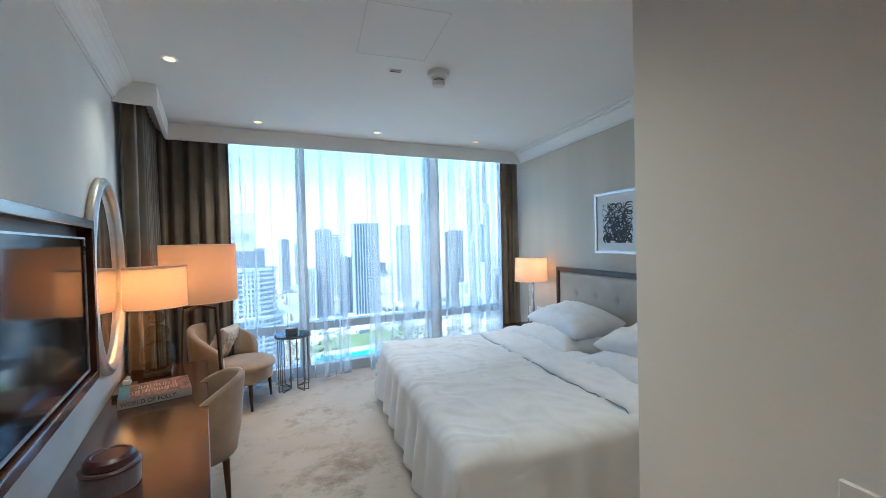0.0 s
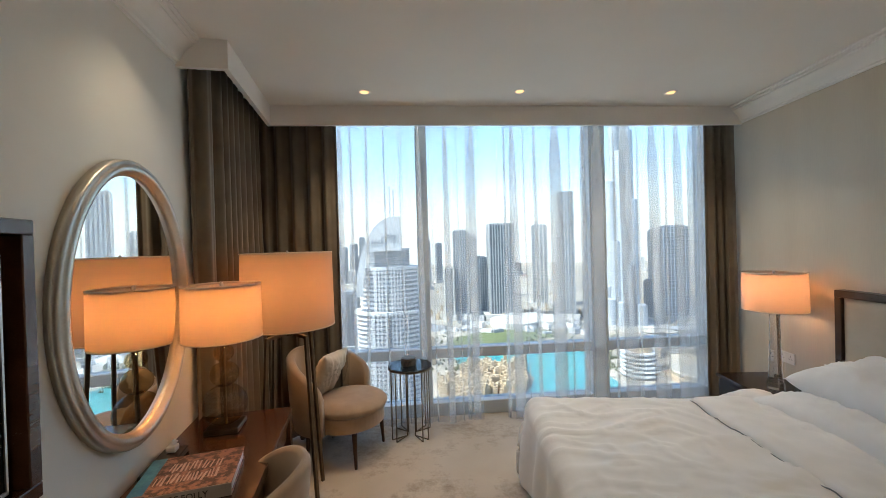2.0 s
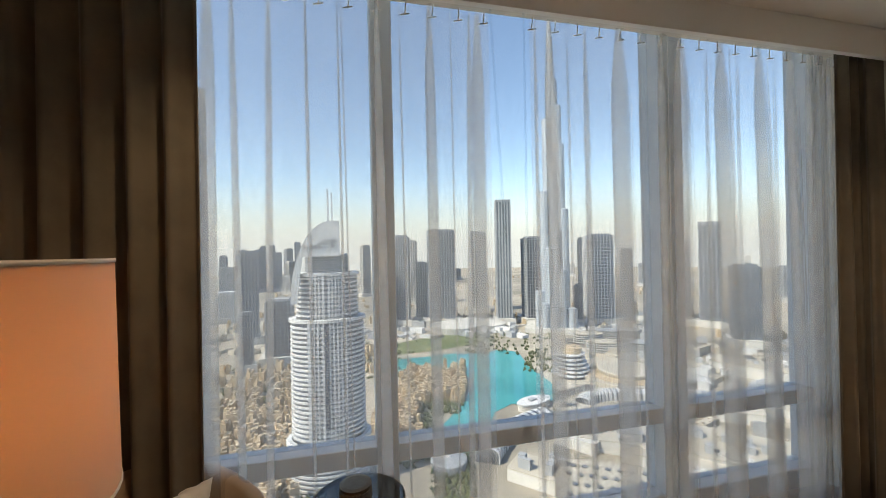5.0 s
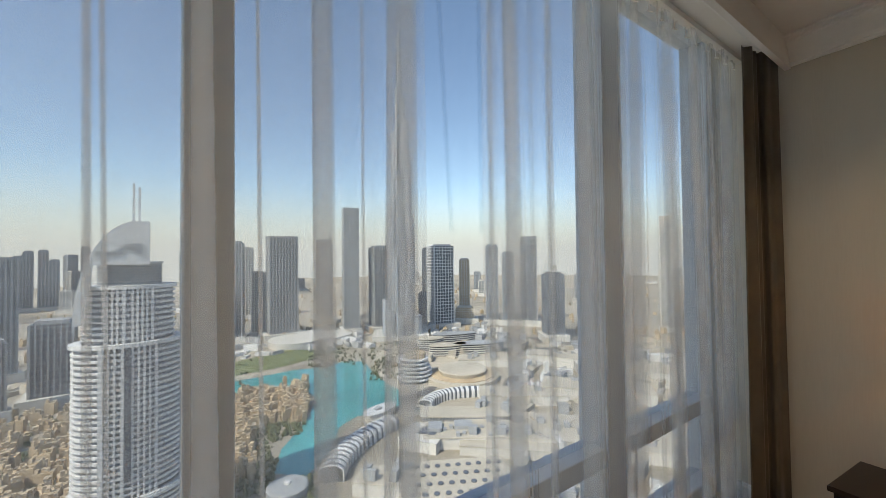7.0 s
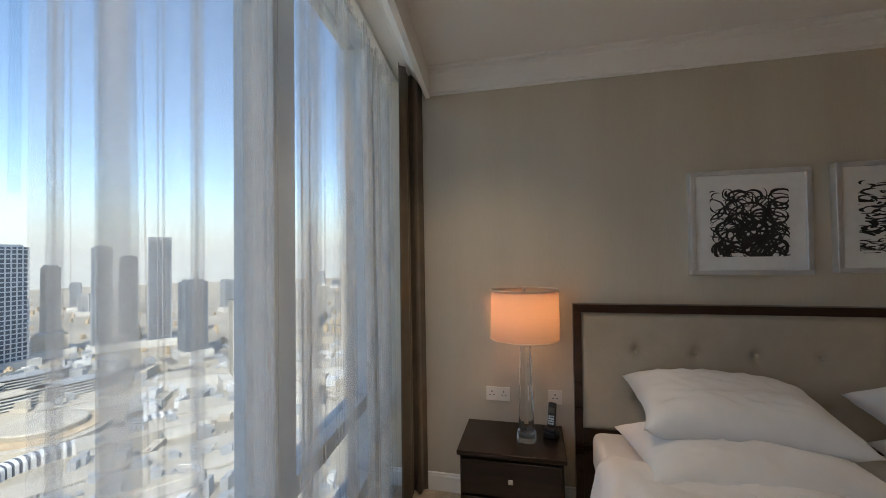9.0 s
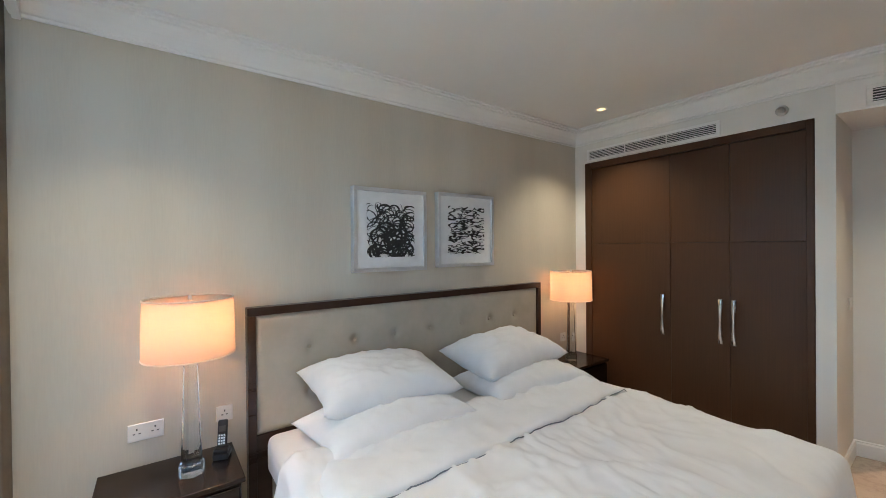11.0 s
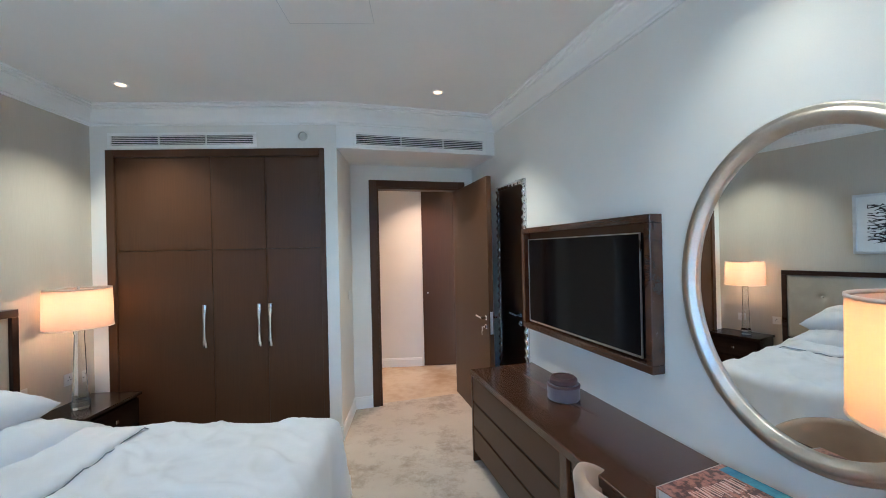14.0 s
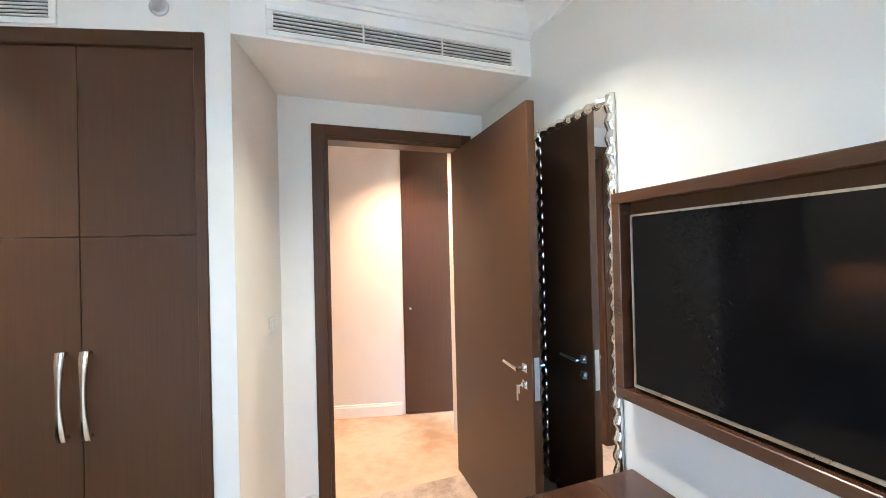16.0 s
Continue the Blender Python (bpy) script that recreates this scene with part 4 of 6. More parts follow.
sheer(-3.98, -2.458, [(-3.90, 0.05, 0.07, 0), (-3.80, 0.04, 0.06, 0.01), (-3.70, 0.05, 0.06, -0.01), (-3.60, 0.02, 0.03, 0.01), (-3.473, 0.022, 0.030, -0.03), (-3.300, 0.012, 0.014, 0.01), (-3.166, 0.007, 0.014, 0.01), (-3.142, 0.005, 0.006, 0.03), (-2.985, 0.030, 0.055, 0.02), (-2.880, 0.007, 0.012, 0.02), (-2.742, 0.046, 0.056, 0.01), (-2.636, 0.006, 0.010, 0.01), (-2.555, 0.022, 0.030, -0.03), (-2.500, 0.060, 0.066, 0)], 21.0, "thin white sheer curtain panel, half drawn")
sheer(-2.205, -0.10, [(-2.190, 0.018, 0.022, 0), (-2.108, 0.058, 0.092, 0.03), (-2.003, 0.012, 0.010, 0.03), (-1.895, 0.032, 0.038, 0.02), (-1.700, 0.105, 0.120, 0.02), (-1.560, 0.012, 0.016, 0.01), (-1.440, 0.05, 0.06, 0), (-1.290, 0.11, 0.12, 0), (-1.130, 0.02, 0.03, 0.01), (-1.010, 0.11, 0.13, 0.04), (-0.880, 0.02, 0.03, 0.02), (-0.730, 0.10, 0.12, 0.05), (-0.600, 0.02, 0.03, 0.02), (-0.480, 0.08, 0.10, 0.03), (-0.360, 0.07, 0.09, 0), (-0.250, 0.05, 0.07, 0), (-0.160, 0.05, 0.06, 0)], 47.0, "thin white sheer curtain panel drawn to the wall")
tr = thing("curtain_track", pose(0, 0, 0), "white curtain track behind the pelmet", "curtain track")
bm = bmesh.new()
box(bm, -4.30, -0.02, -0.032, 0.010, CEIL - 0.03, CEIL - 0.001, m=Matrix.Translation((0, 4.475, 0)) @ pose(0, 0, 0, 0, 0, WDEG))
part("rail", bm, plastic_white, tr)
for k in range(30):
    x = -3.9 + 0.13 * k
    if -2.45 < x < -2.22:
        continue
    bm = bmesh.new()
    rod(bm, (x, wy(4.465, x), CEIL - 0.10), (x + 0.008, wy(4.472, x), CEIL - 0.03), 0.003, 6)
    rod(bm, (x - 0.022, wy(4.462, x), CEIL - 0.102), (x + 0.022, wy(4.462, x), CEIL - 0.094), 0.003, 6)
    part("hook", bm, plastic_white, tr)
for k, (x, tilt) in enumerate(((-2.44, 0.05), (-2.262, -0.012))):
    wd = thing("curtain_wand", pose(x, wy(4.44, x), 0), "clear acrylic curtain draw wand", "curtain wand", "curtain wands")
    bm = bmesh.new()
    rod(bm, (0, 0, CEIL - 0.035), (tilt, -0.02, 1.68), 0.006, 8)
    part("rod", bm, wand_clear, wd)

# ---- pictures ----
def picture(y0, z0, seed, group):
    pic = thing("framed_picture", pose(-0.001, y0, z0), "silver-framed abstract black ink drawing on white paper", "picture", group)
    S = 0.610
    for a in ((-0.052, 0, 0, S, 0, 0.028), (-0.052, 0, 0, S, S - 0.028, S), (-0.052, 0, 0, 0.028, 0.028, S - 0.028), (-0.052, 0, S - 0.028, S, 0.028, S - 0.028)):
        part("frame_bar", one_box(*a, 0.002, 1), satin_silver, pic, "slim silver frame bar")
    part("mount", one_box(-0.036, -0.004, 0.028, S - 0.028, 0.028, S - 0.028), paper_white, pic, "white mount")
    rnd = random.Random(seed)
    bm = bmesh.new()
    lo, hi = 0.106, S - 0.106
    for k in range(150 if seed == 5 else 250):
        cx, cz = rnd.uniform(lo, hi), rnd.uniform(lo, hi)
        if seed == 5:
            q = rnd.random() ** 0.12
            cx, cz = 0.30 + (cx - 0.30) * q, 0.28 + (cz - 0.30) * q
        a, r, w = rnd.uniform(0, 6.28), rnd.uniform(0.02, 0.07 if seed == 5 else 0.034), rnd.uniform(0.004, 0.010 if seed == 5 else 0.013)
        wide, tall = (1.25, 1.0) if seed == 5 else (1.9, 0.55)
        if seed == 5 and abs(cx - 0.30) < 0.11 and cz < 0.32:
            w *= 1.5
        span = rnd.uniform(2.0, 5.0) if seed == 5 else rnd.uniform(1.0, 2.6)
        prev = None
        for i in range(11):
            t = a + span * i / 10
            ww = w * (0.35 + math.sin(math.pi * (i + 0.5) / 11))
            pts = []
            for rr in (r - ww / 2, r + ww / 2):
                py, pz = cx + rr * math.cos(t) * wide, cz + rr * math.sin(t) * tall
                pts.append(bm.verts.new((-0.0368 - 0.00001 * k, min(hi, max(lo, py)), min(hi, max(lo, pz)))))
            if prev:
                bm.faces.new((prev[0], prev[1], pts[1], pts[0]))
            prev = pts
    part("ink_drawing", bm, ink_black, pic, "black looping brush strokes")


picture(1.996, 1.463, 5, "pictures above the bed")
picture(1.275, 1.475, 9, "pictures above the bed")


# ---- sockets and switches ----
def plate(m, w, h, n, label):
    p = thing("wall_socket", m, label, "socket", "wall sockets")
    part("plate", one_box(-0.010, -0.001, 0, w, 0, h, 0.003, 1), plastic_white, p)
    for i in range(n):
        c = w * (i + 0.5) / n
        bm = bmesh.new()
        for dy, dz, a, b in ((0, 0.016, 0.003, 0.006), (-0.012, -0.006, 0.005, 0.0025), (0.012, -0.006, 0.005, 0.0025)):
            box(bm, -0.0112, -0.0098, c + dy - a, c + dy + a, h / 2 + dz - b, h / 2 + dz + b)
        part("socket_slots", bm, plastic_black, p)


plate(pose(0, 3.685, 0.635), 0.155, 0.09, 2, "white double wall socket above the nightstand")
plate(pose(0, 3.355, 0.635), 0.085, 0.09, 1, "white wall plate beside the headboard")
plate(pose(0, 0.56, 0.635), 0.085, 0.09, 1, "white wall plate beside the headboard")
plate(pose(0, 0.20, 0.635), 0.085, 0.09, 1, "white wall plate above the nightstand")
sw = thing("light_switch", Matrix.Translation((-2.0325, -0.45, 1.15)), "white light switch on the niche wall", "light switch")
part("plate", one_box(-0.012, -0.003, -0.043, 0.043, 0, 0.086, 0.003, 1), plastic_white, sw)
part("rocker", one_box(-0.016, -0.011, -0.018, 0.018, 0.02, 0.066, 0.002, 1), plastic_white, sw)

# ---- telephone ----
ph = thing("cordless_telephone", pose(-0.16, 3.43, 0.50, 0, 0, -20), "black cordless telephone standing in its charging cradle", "telephone")
bm = bmesh.new()
box(bm, -0.045, 0.045, -0.04, 0.04, 0.0, 0.035, 0.010, 2)
box(bm, -0.04, 0.02, -0.036, 0.036, 0.03, 0.06, 0.010, 2)
part("cradle", bm, plastic_black, ph)
bm = bmesh.new()
box(bm, -0.013, 0.013, -0.024, 0.024, 0.0, 0.165, 0.008, 2, m=Matrix.Translation((-0.005, 0, 0.03)) @ pose(0, 0, 0, 0, 14, 0))
hs = part("handset", bm, plastic_black, ph)
part("display", one_box(-0.0145, -0.013, -0.017, 0.017, 0.105, 0.135, m=Matrix.Translation((-0.005, 0, 0.03)) @ pose(0, 0, 0, 0, 14, 0)), grey_dark, hs, "grey display")
bm = bmesh.new()
for i in range(4):
    for j in range(3):
        box(bm, -0.0145, -0.013, -0.016 + j * 0.012, -0.008 + j * 0.012, 0.04 + i * 0.014, 0.049 + i * 0.014, m=Matrix.Translation((-0.005, 0, 0.03)) @ pose(0, 0, 0, 0, 14, 0))
part("keys", bm, steel, hs, "small keys")

# ---- things on and beside the desk ----
cans = thing("round_box", LEFT @ Matrix.Translation((0.20, 1.34, DZ + 0.001)), "round mauve velvet box with a plum leather lid", "box")
bm = bmesh.new()
lathe(bm, [(0.092, 0.0), (0.096, 0.006), (0.096, 0.088), (0.090, 0.092)], 40)
part("body", bm, velvet_box, cans, smooth=False)
bm = bmesh.new()
lathe(bm, [(0.076, 0.092), (0.084, 0.100), (0.082, 0.122), (0.070, 0.134), (0.060, 0.134), (0.055, 0.129)], 40)
lid = part("lid", bm, leather_plum, cans, "plum leather lid")
bm = bmesh.new()
lathe(bm, [(0.098, 0.080), (0.099, 0.088), (0.092, 0.094)], 40, cap=False)
part("rim", bm, leather_plum, cans, "plum leather rim")


def book_cover():
    m = surface("photo_book_cover", (0.055, 0.022, 0.020), (0.34, 0.17, 0.13), 34.0, 0.35, bump=0, detail=9, lo=0.42, hi=0.58)
    return m


bk = thing("book", LEFT @ Matrix.Translation((0.25, 2.425, DZ + 0.001)) @ pose(0, 0, 0, 0, 0, 6), "thick picture book with a red and blue cover", "book")
BW, BL, BH = 0.182, 0.150, 0.052
part("page_block", one_box(-BW + 0.006, BW - 0.006, -BL + 0.004, BL - 0.006, 0.005, BH - 0.005), paper_white, bk)
cov = book_cover()
part("front_cover", one_box(-BW, BW, -BL, BL, BH - 0.005, BH, 0.0015, 1), cov, bk, "cover with a red and blue photograph")
part("back_cover", one_box(-BW, BW, -BL, BL, 0.0, 0.005, 0.0015, 1), cov, bk)
part("spine", one_box(-BW, BW, -BL - 0.004, -BL, 0.0, BH, 0.0015, 1), surface("grey_spine", (0.42, 0.38, 0.35), (0.5, 0.46, 0.42), 9, 0.5, bump=0), bk, "pale grey spine")


def letters(name, text, size, m, material, parent):
    cu = bpy.data.curves.new(name, "FONT")
    cu.body, cu.size, cu.extrude = text, size, 0.0004
    tmp = bpy.data.objects.new(name, cu)
    scene.collection.objects.link(tmp)
    dg = bpy.context.evaluated_depsgraph_get()
    me = bpy.data.meshes.new_from_object(tmp.evaluated_get(dg))
    bpy.data.objects.remove(tmp)
    me.transform(m)
    me.materials.clear()
    me.materials.append(material)
    ob = new(name, me)
    ob.parent = parent
    return ob


letters("lettering", "WORLD OF FOLLY", 0.037, Matrix.Translation((-BW + 0.012, -BL - 0.0045, 0.013)) @ pose(0, 0, 0, 90, 0, 0) @ Matrix.Diagonal((0.86, 1, 1, 1)), ink_black, bk)
rb = random.Random(4)
title_ink = surface("pale_pink_print", (0.50, 0.36, 0.33), (0.62, 0.50, 0.46), 30, 0.4, bump=0)
for row_y, x in ((0.045, -0.085), (-0.045, -0.115)):
    while x < 0.12:
        w = rb.uniform(0.004, 0.010)
        bm = bmesh.new()
        box(bm, x, x + w, row_y - 0.030 - rb.uniform(0, 0.010), row_y + 0.028 + rb.uniform(-0.012, 0.012), BH, BH + 0.0007, m=Matrix.Translation((0, row_y, 0)) @ pose(0, 0, 0, 0, 0, rb.uniform(-9, 3)) @ Matrix.Translation((0, -row_y, 0)))
        part("title_bar", bm, title_ink, bk)
        x += w + rb.uniform(0.006, 0.014)
part("cover_strip", one_box(-BW + 0.001, -BW + 0.055, -BL + 0.02, BL - 0.001, BH, BH + 0.0005), surface("blue_print", (0.03, 0.16, 0.28), (0.08, 0.28, 0.40), 18, 0.35, bump=0), bk, "blue printed strip")

ds = thing("desk_socket_strip", LEFT @ Matrix.Translation((0.075, 2.60, DZ)), "black power strip with a white plug on the desk", "power strip")
part("strip", one_box(-0.05, 0.05, -0.13, 0.13, 0.0, 0.030, 0.004, 1), plastic_black, ds)
bm = bmesh.new()
for k in (-0.07, 0.0):
    box(bm, -0.025, 0.025, k - 0.025, k + 0.025, 0.030, 0.0315)
part("outlet", bm, grey_dark, ds)
bm = bmesh.new()
box(bm, -0.022, 0.022, 0.055, 0.10, 0.030, 0.060, 0.006, 2)
rod(bm, (0, 0.08, 0.06), (0.01, 0.09, 0.078), 0.012)
part("plug", bm, plastic_white, ds, "white plug")

# bubble glass table lamp
tl = thing("table_lamp", LEFT @ Matrix.Translation((0.225, 2.945, DZ + 0.001)), "table lamp of stacked smoky glass bubbles with lit drum shade", "lamp")
part("base", one_box(-0.085, 0.085, -0.085, 0.085, 0.0, 0.028, 0.004, 1), bronze, tl, "square bronze base")
for zc, r, k in ((0.135, 0.112, 0.98), (0.300, 0.075, 0.9), (0.415, 0.052, 0.9)):
    bm = bmesh.new()
    prof = [(max(0.012, r * math.sin(math.pi * i / 14)), zc - r * k * math.cos(math.pi * i / 14)) for i in range(15)]
    lathe(bm, prof, 36)
    part("glass_bubble", bm, amber_glass, tl, "smoky amber glass ball", True)
bm = bmesh.new()
lathe(bm, [(0.008, 0.028), (0.008, 0.62)], 12)
lathe(bm, [(0.022, 0.455), (0.022, 0.475), (0.014, 0.48)], 18)
rod(bm, (0, 0, 0.62), (0, 0, 0.785), 0.003, 8)
part("stem", bm, bronze, tl)
drum_shade(tl, 0.198, 0.500, 0.79, 0.985)
bulb(tl, 0.645)
lamp_light("desk_bulb_light", left_pt(2.945, 0.225, DZ + 0.66), LAMP_W * 1.25, WARM, 0.035)

# floor lamp: bent flat bars for legs
fl = thing("floor_lamp", pose(-3.79, 3.08, 0, 0, 0, 14), "floor lamp on bent bronze bar legs with large lit drum shade", "lamp")
for k in range(4):
    a = math.pi / 4 + k * math.pi / 2
    bm = bmesh.new()
    dx, dy = math.cos(a), math.sin(a)
    pts = [Vector((dx * 0.235, dy * 0.235, 0.0)), Vector((dx * 0.165, dy * 0.165, 1.10)), Vector((dx * 0.02, dy * 0.02, 1.115))]
    for p, q in zip(pts, pts[1:]):
        d = q - p
        m = Matrix.Translation(p) @ d.to_track_quat("Z", "Y").to_matrix().to_4x4()
        box(bm, -0.011, 0.011, -0.011, 0.011, -0.008, d.length + 0.008, 0.002, 1, m=m)
    part("leg", bm, bronze, fl, "bent bronze bar leg")
bm = bmesh.new()
lathe(bm, [(0.03, 1.10), (0.03, 1.13), (0.012, 1.135), (0.012, 1.36)], 16)
rod(bm, (0, 0, 1.36), (0, 0, 1.635), 0.003, 8)
part("stem", bm, bronze, fl)
drum_shade(fl, 0.292, 1.165, 1.645, 0.98)
bulb(fl, 1.40)
lamp_light("floor_lamp_bulb_light", (-3.79, 3.08, 1.42), LAMP_W * 0.85, WARM, 0.04)


# ---- seats ----
def shell_chair(m, label, r_in, thick, seat_z, back_z, arm_z, legs, name, arm_span=2.2, seat_h=0.11, ahead=0.03):
    """A tub chair: curved back shell, round seat cushion and tapered legs. Faces local +x."""
    ch = thing(name, m, label, "chair")
    bm = bmesh.new()
    n = 60
    rows = []
    for i in range(n + 1):
        a = math.pi - arm_span + 2 * arm_span * i / n
        f = abs(2 * i / n - 1)
        top = back_z - (back_z - arm_z) * (f ** 2.2) - 0.05 * max(0, (f - 0.93) / 0.07) ** 2
        bot = seat_z - seat_h - 0.05
        lean = 0.05 * (1 - f)
        c, s = math.cos(a), math.sin(a)
        row = []
        for rr, z in ((r_in, bot), (r_in + lean * 0.3, seat_z), (r_in + lean, top - 0.02), (r_in + lean + thick * 0.25, top), (r_in + lean + thick * 0.75, top), (r_in + lean + thick, top - 0.02), (r_in + thick + lean * 0.4, seat_z), (r_in + thick * 0.8, bot)):
            row.append(bm.verts.new((rr * c, rr * s, z)))
        rows.append(row)
    for a, b in zip(rows, rows[1:]):
        for j in range(8):
            bm.faces.new((a[j], b[j], b[(j + 1) % 8], a[(j + 1) % 8]))
    bm.faces.new(rows[0])
    bm.faces.new(rows[-1][::-1])
    bmesh.ops.recalc_face_normals(bm, faces=bm.faces[:])
    part("backrest", bm, velvet_beige, ch, "curved upholstered back and arms", True)
    bm = bmesh.new()
    rr = r_in - 0.004
    lathe(bm, [(rr - 0.05, seat_z - 0.01 - seat_h * 0.55), (rr - 0.012, seat_z - seat_h * 0.5), (rr, seat_z - seat_h * 0.28), (rr - 0.008, seat_z - 0.03), (rr - 0.04, seat_z - 0.006), (rr - 0.12, seat_z + 0.006), (0.02, seat_z + 0.016)], 48)
    for v in bm.verts:
        v.co.x += ahead
    part("seat", bm, velvet_beige, ch, "round seat cushion", True)
    bm = bmesh.new()
    lathe(bm, [(rr - 0.04, seat_z - seat_h - 0.06), (rr - 0.002, seat_z - seat_h - 0.04), (rr - 0.002, seat_z - seat_h * 0.55)], 48)
    for v in bm.verts:
        v.co.x += ahead - 0.03
    part("seat_frame", bm, velvet_beige, ch, "upholstered seat frame", False)
    for x, y in legs:
        bm = bmesh.new()
        lathe(bm, [(0.011, 0.0), (0.021, seat_z - seat_h - 0.05)], 14)
        for v in bm.verts:
            k = 1 + 0.10 * (1 - v.co.z / seat_z)
            v.co.x, v.co.y = v.co.x + x * k, v.co.y + y * k
        part("leg", bm, wood_dark, ch, "tapered dark wooden leg")
    return ch


face = math.degrees(math.atan2(-0.296, 0.955))
shell_chair(pose(-3.66, 3.71, 0, 0, 0, face), "small beige tub armchair with a cream cushion", 0.305, 0.07, 0.46, 0.83, 0.60, ((0.25, 0.20), (0.25, -0.20), (-0.17, 0.17), (-0.17, -0.17)), "armchair", 1.78, 0.15, 0.10)
cu = part("cushion", pillow_mesh(0.40, 0.30, 0.13, 51), cushion_cream, None, "", True)
cu.matrix_world = pose(-3.77, 3.74, 0.625, 0, 0, face) @ pose(0, 0, 0, 0, -62, 0)
tagged(cu, "cream scatter cushion leaning in the armchair", "cushion")
shell_chair(LEFT @ Matrix.Translation((0.44, 2.30, 0)) @ pose(0, 0, 0, 0, 0, 180), "beige upholstered desk chair pushed under the desk", 0.215, 0.045, 0.46, 0.80, 0.62, ((0.15, 0.15), (0.17, -0.17), (-0.17, 0.18), (-0.17, -0.18)), "desk_chair", 1.75, 0.10)

# ---- side table ----
st = thing("side_table", pose(-3.10, 3.96, 0), "small round side table with glass top on bronze rods", "side table")
bm = bmesh.new()
lathe(bm, [(0.186, 0.607), (0.190, 0.610), (0.190, 0.616), (0.186, 0.619)], 48)
part("glass_top", bm, table_glass, st, "dark tinted glass top")
bm = bmesh.new()
lathe(bm, [(0.188, 0.594), (0.197, 0.594), (0.197, 0.612), (0.192, 0.612), (0.192, 0.606), (0.188, 0.606), (0.188, 0.594)], 48, cap=False)
part("rim", bm, bronze, st, "bronze rim")
for k in range(4):
    a = math.pi / 4 + k * math.pi / 2
    bm = bmesh.new()
    c, s_ = math.cos(a), math.sin(a)
    for off in (-0.16, 0.16):
        rod(bm, (0.19 * math.cos(a + off), 0.19 * math.sin(a + off), 0.006), (0.19 * math.cos(a + off), 0.19 * math.sin(a + off), 0.60), 0.005, 8)
        rod(bm, (0.19 * math.cos(a + off), 0.19 * math.sin(a + off), 0.006), (0.05 * math.cos(a), 0.05 * math.sin(a), 0.006), 0.005, 8)
    rod(bm, (0.05 * c, 0.05 * s_, 0.006), (0.05 * c, 0.05 * s_, 0.60), 0.005, 8)
    part("leg", bm, bronze, st, "bent bronze rods")
bx = thing("trinket_box", pose(-3.11, 3.95, 0.6195), "small round dark woven box with a bronze lid", "box")
bm = bmesh.new()
lathe(bm, [(0.062, 0.0), (0.068, 0.01), (0.068, 0.05), (0.062, 0.055)], 32)
part("body", bm, surface("dark_woven", (0.05, 0.04, 0.032), (0.16, 0.13, 0.10), 60, 0.7, bump=0.4), bx)
bm = bmesh.new()
lathe(bm, [(0.066, 0.055), (0.066, 0.066), (0.05, 0.070)], 32)
part("lid", bm, bronze, bx, "bronze lid")

# ---- the city outside: places by bearing and distance from the window ----
GZ = -205.0
EYE = Vector((-2.85, 2.9, 1.6))


def far(az, d, z=GZ):
    """A place at a bearing (degrees from +y towards +x) and distance."""
    a = radians(az)
    return Vector((EYE.x + d * math.sin(a), EYE.y + d * math.cos(a), z))


def dist(el):
    return (EYE.z - GZ) / math.tan(radians(-el))


conc_pale = surface("pale_concrete", (0.50, 0.48, 0.44), (0.58, 0.56, 0.52), 0.02, 0.7, bump=0, fine=0.3)
conc_grey = surface("grey_cladding", (0.30, 0.31, 0.32), (0.36, 0.37, 0.38), 0.02, 0.5, bump=0, fine=0.3)
glass_blue = surface("blue_grey_curtain_wall", (0.13, 0.15, 0.17), (0.20, 0.22, 0.25), 0.03, 0.25, bump=0, fine=0.25, spec=0.6)
glass_dark = surface("dark_curtain_wall", (0.085, 0.098, 0.118), (0.135, 0.15, 0.175), 0.03, 0.25, bump=0, fine=0.25)
silver_clad = surface("silver_cladding", (0.42, 0.46, 0.50), (0.52, 0.55, 0.58), 0.03, 0.35, metal=0.3, bump=0, fine=0.3)
band_clad = surface("grey_floor_bands", (0.31, 0.35, 0.40), (0.38, 0.42, 0.47), 0.03, 0.4, metal=0.2, bump=0, fine=0.3)
sandstone = surface("sandstone_render", (0.40, 0.305, 0.20), (0.53, 0.42, 0.29), 0.05, 0.85, bump=0, fine=0.5)
white_tower = surface("white_tower_cladding", (0.56, 0.56, 0.56), (0.64, 0.64, 0.63), 0.03, 0.6, bump=0, fine=0.3)
roof_pale = surface("pale_flat_roof", (0.40, 0.36, 0.295), (0.50, 0.455, 0.385), 0.02, 0.8, bump=0, fine=0.2)
sand = surface("city_ground", (0.24, 0.215, 0.175), (0.44, 0.39, 0.315), 0.004, 0.9, bump=0, fine=0.03, detail=10)
road_grey = surface("asphalt", (0.12, 0.115, 0.11), (0.16, 0.155, 0.15), 0.02, 0.85, bump=0, fine=0.4)
lake_blue = surface("turquoise_water", (0.03, 0.25, 0.27), (0.06, 0.36, 0.37), 0.01, 0.12, bump=0, fine=0.1)
park_green = surface("lawn", (0.10, 0.13, 0.05), (0.16, 0.18, 0.08), 0.02, 0.9, bump=0, fine=0.2)
tree_green = surface("foliage", (0.06, 0.075, 0.035), (0.11, 0.125, 0.06), 0.2, 0.9, bump=0, fine=1.0)

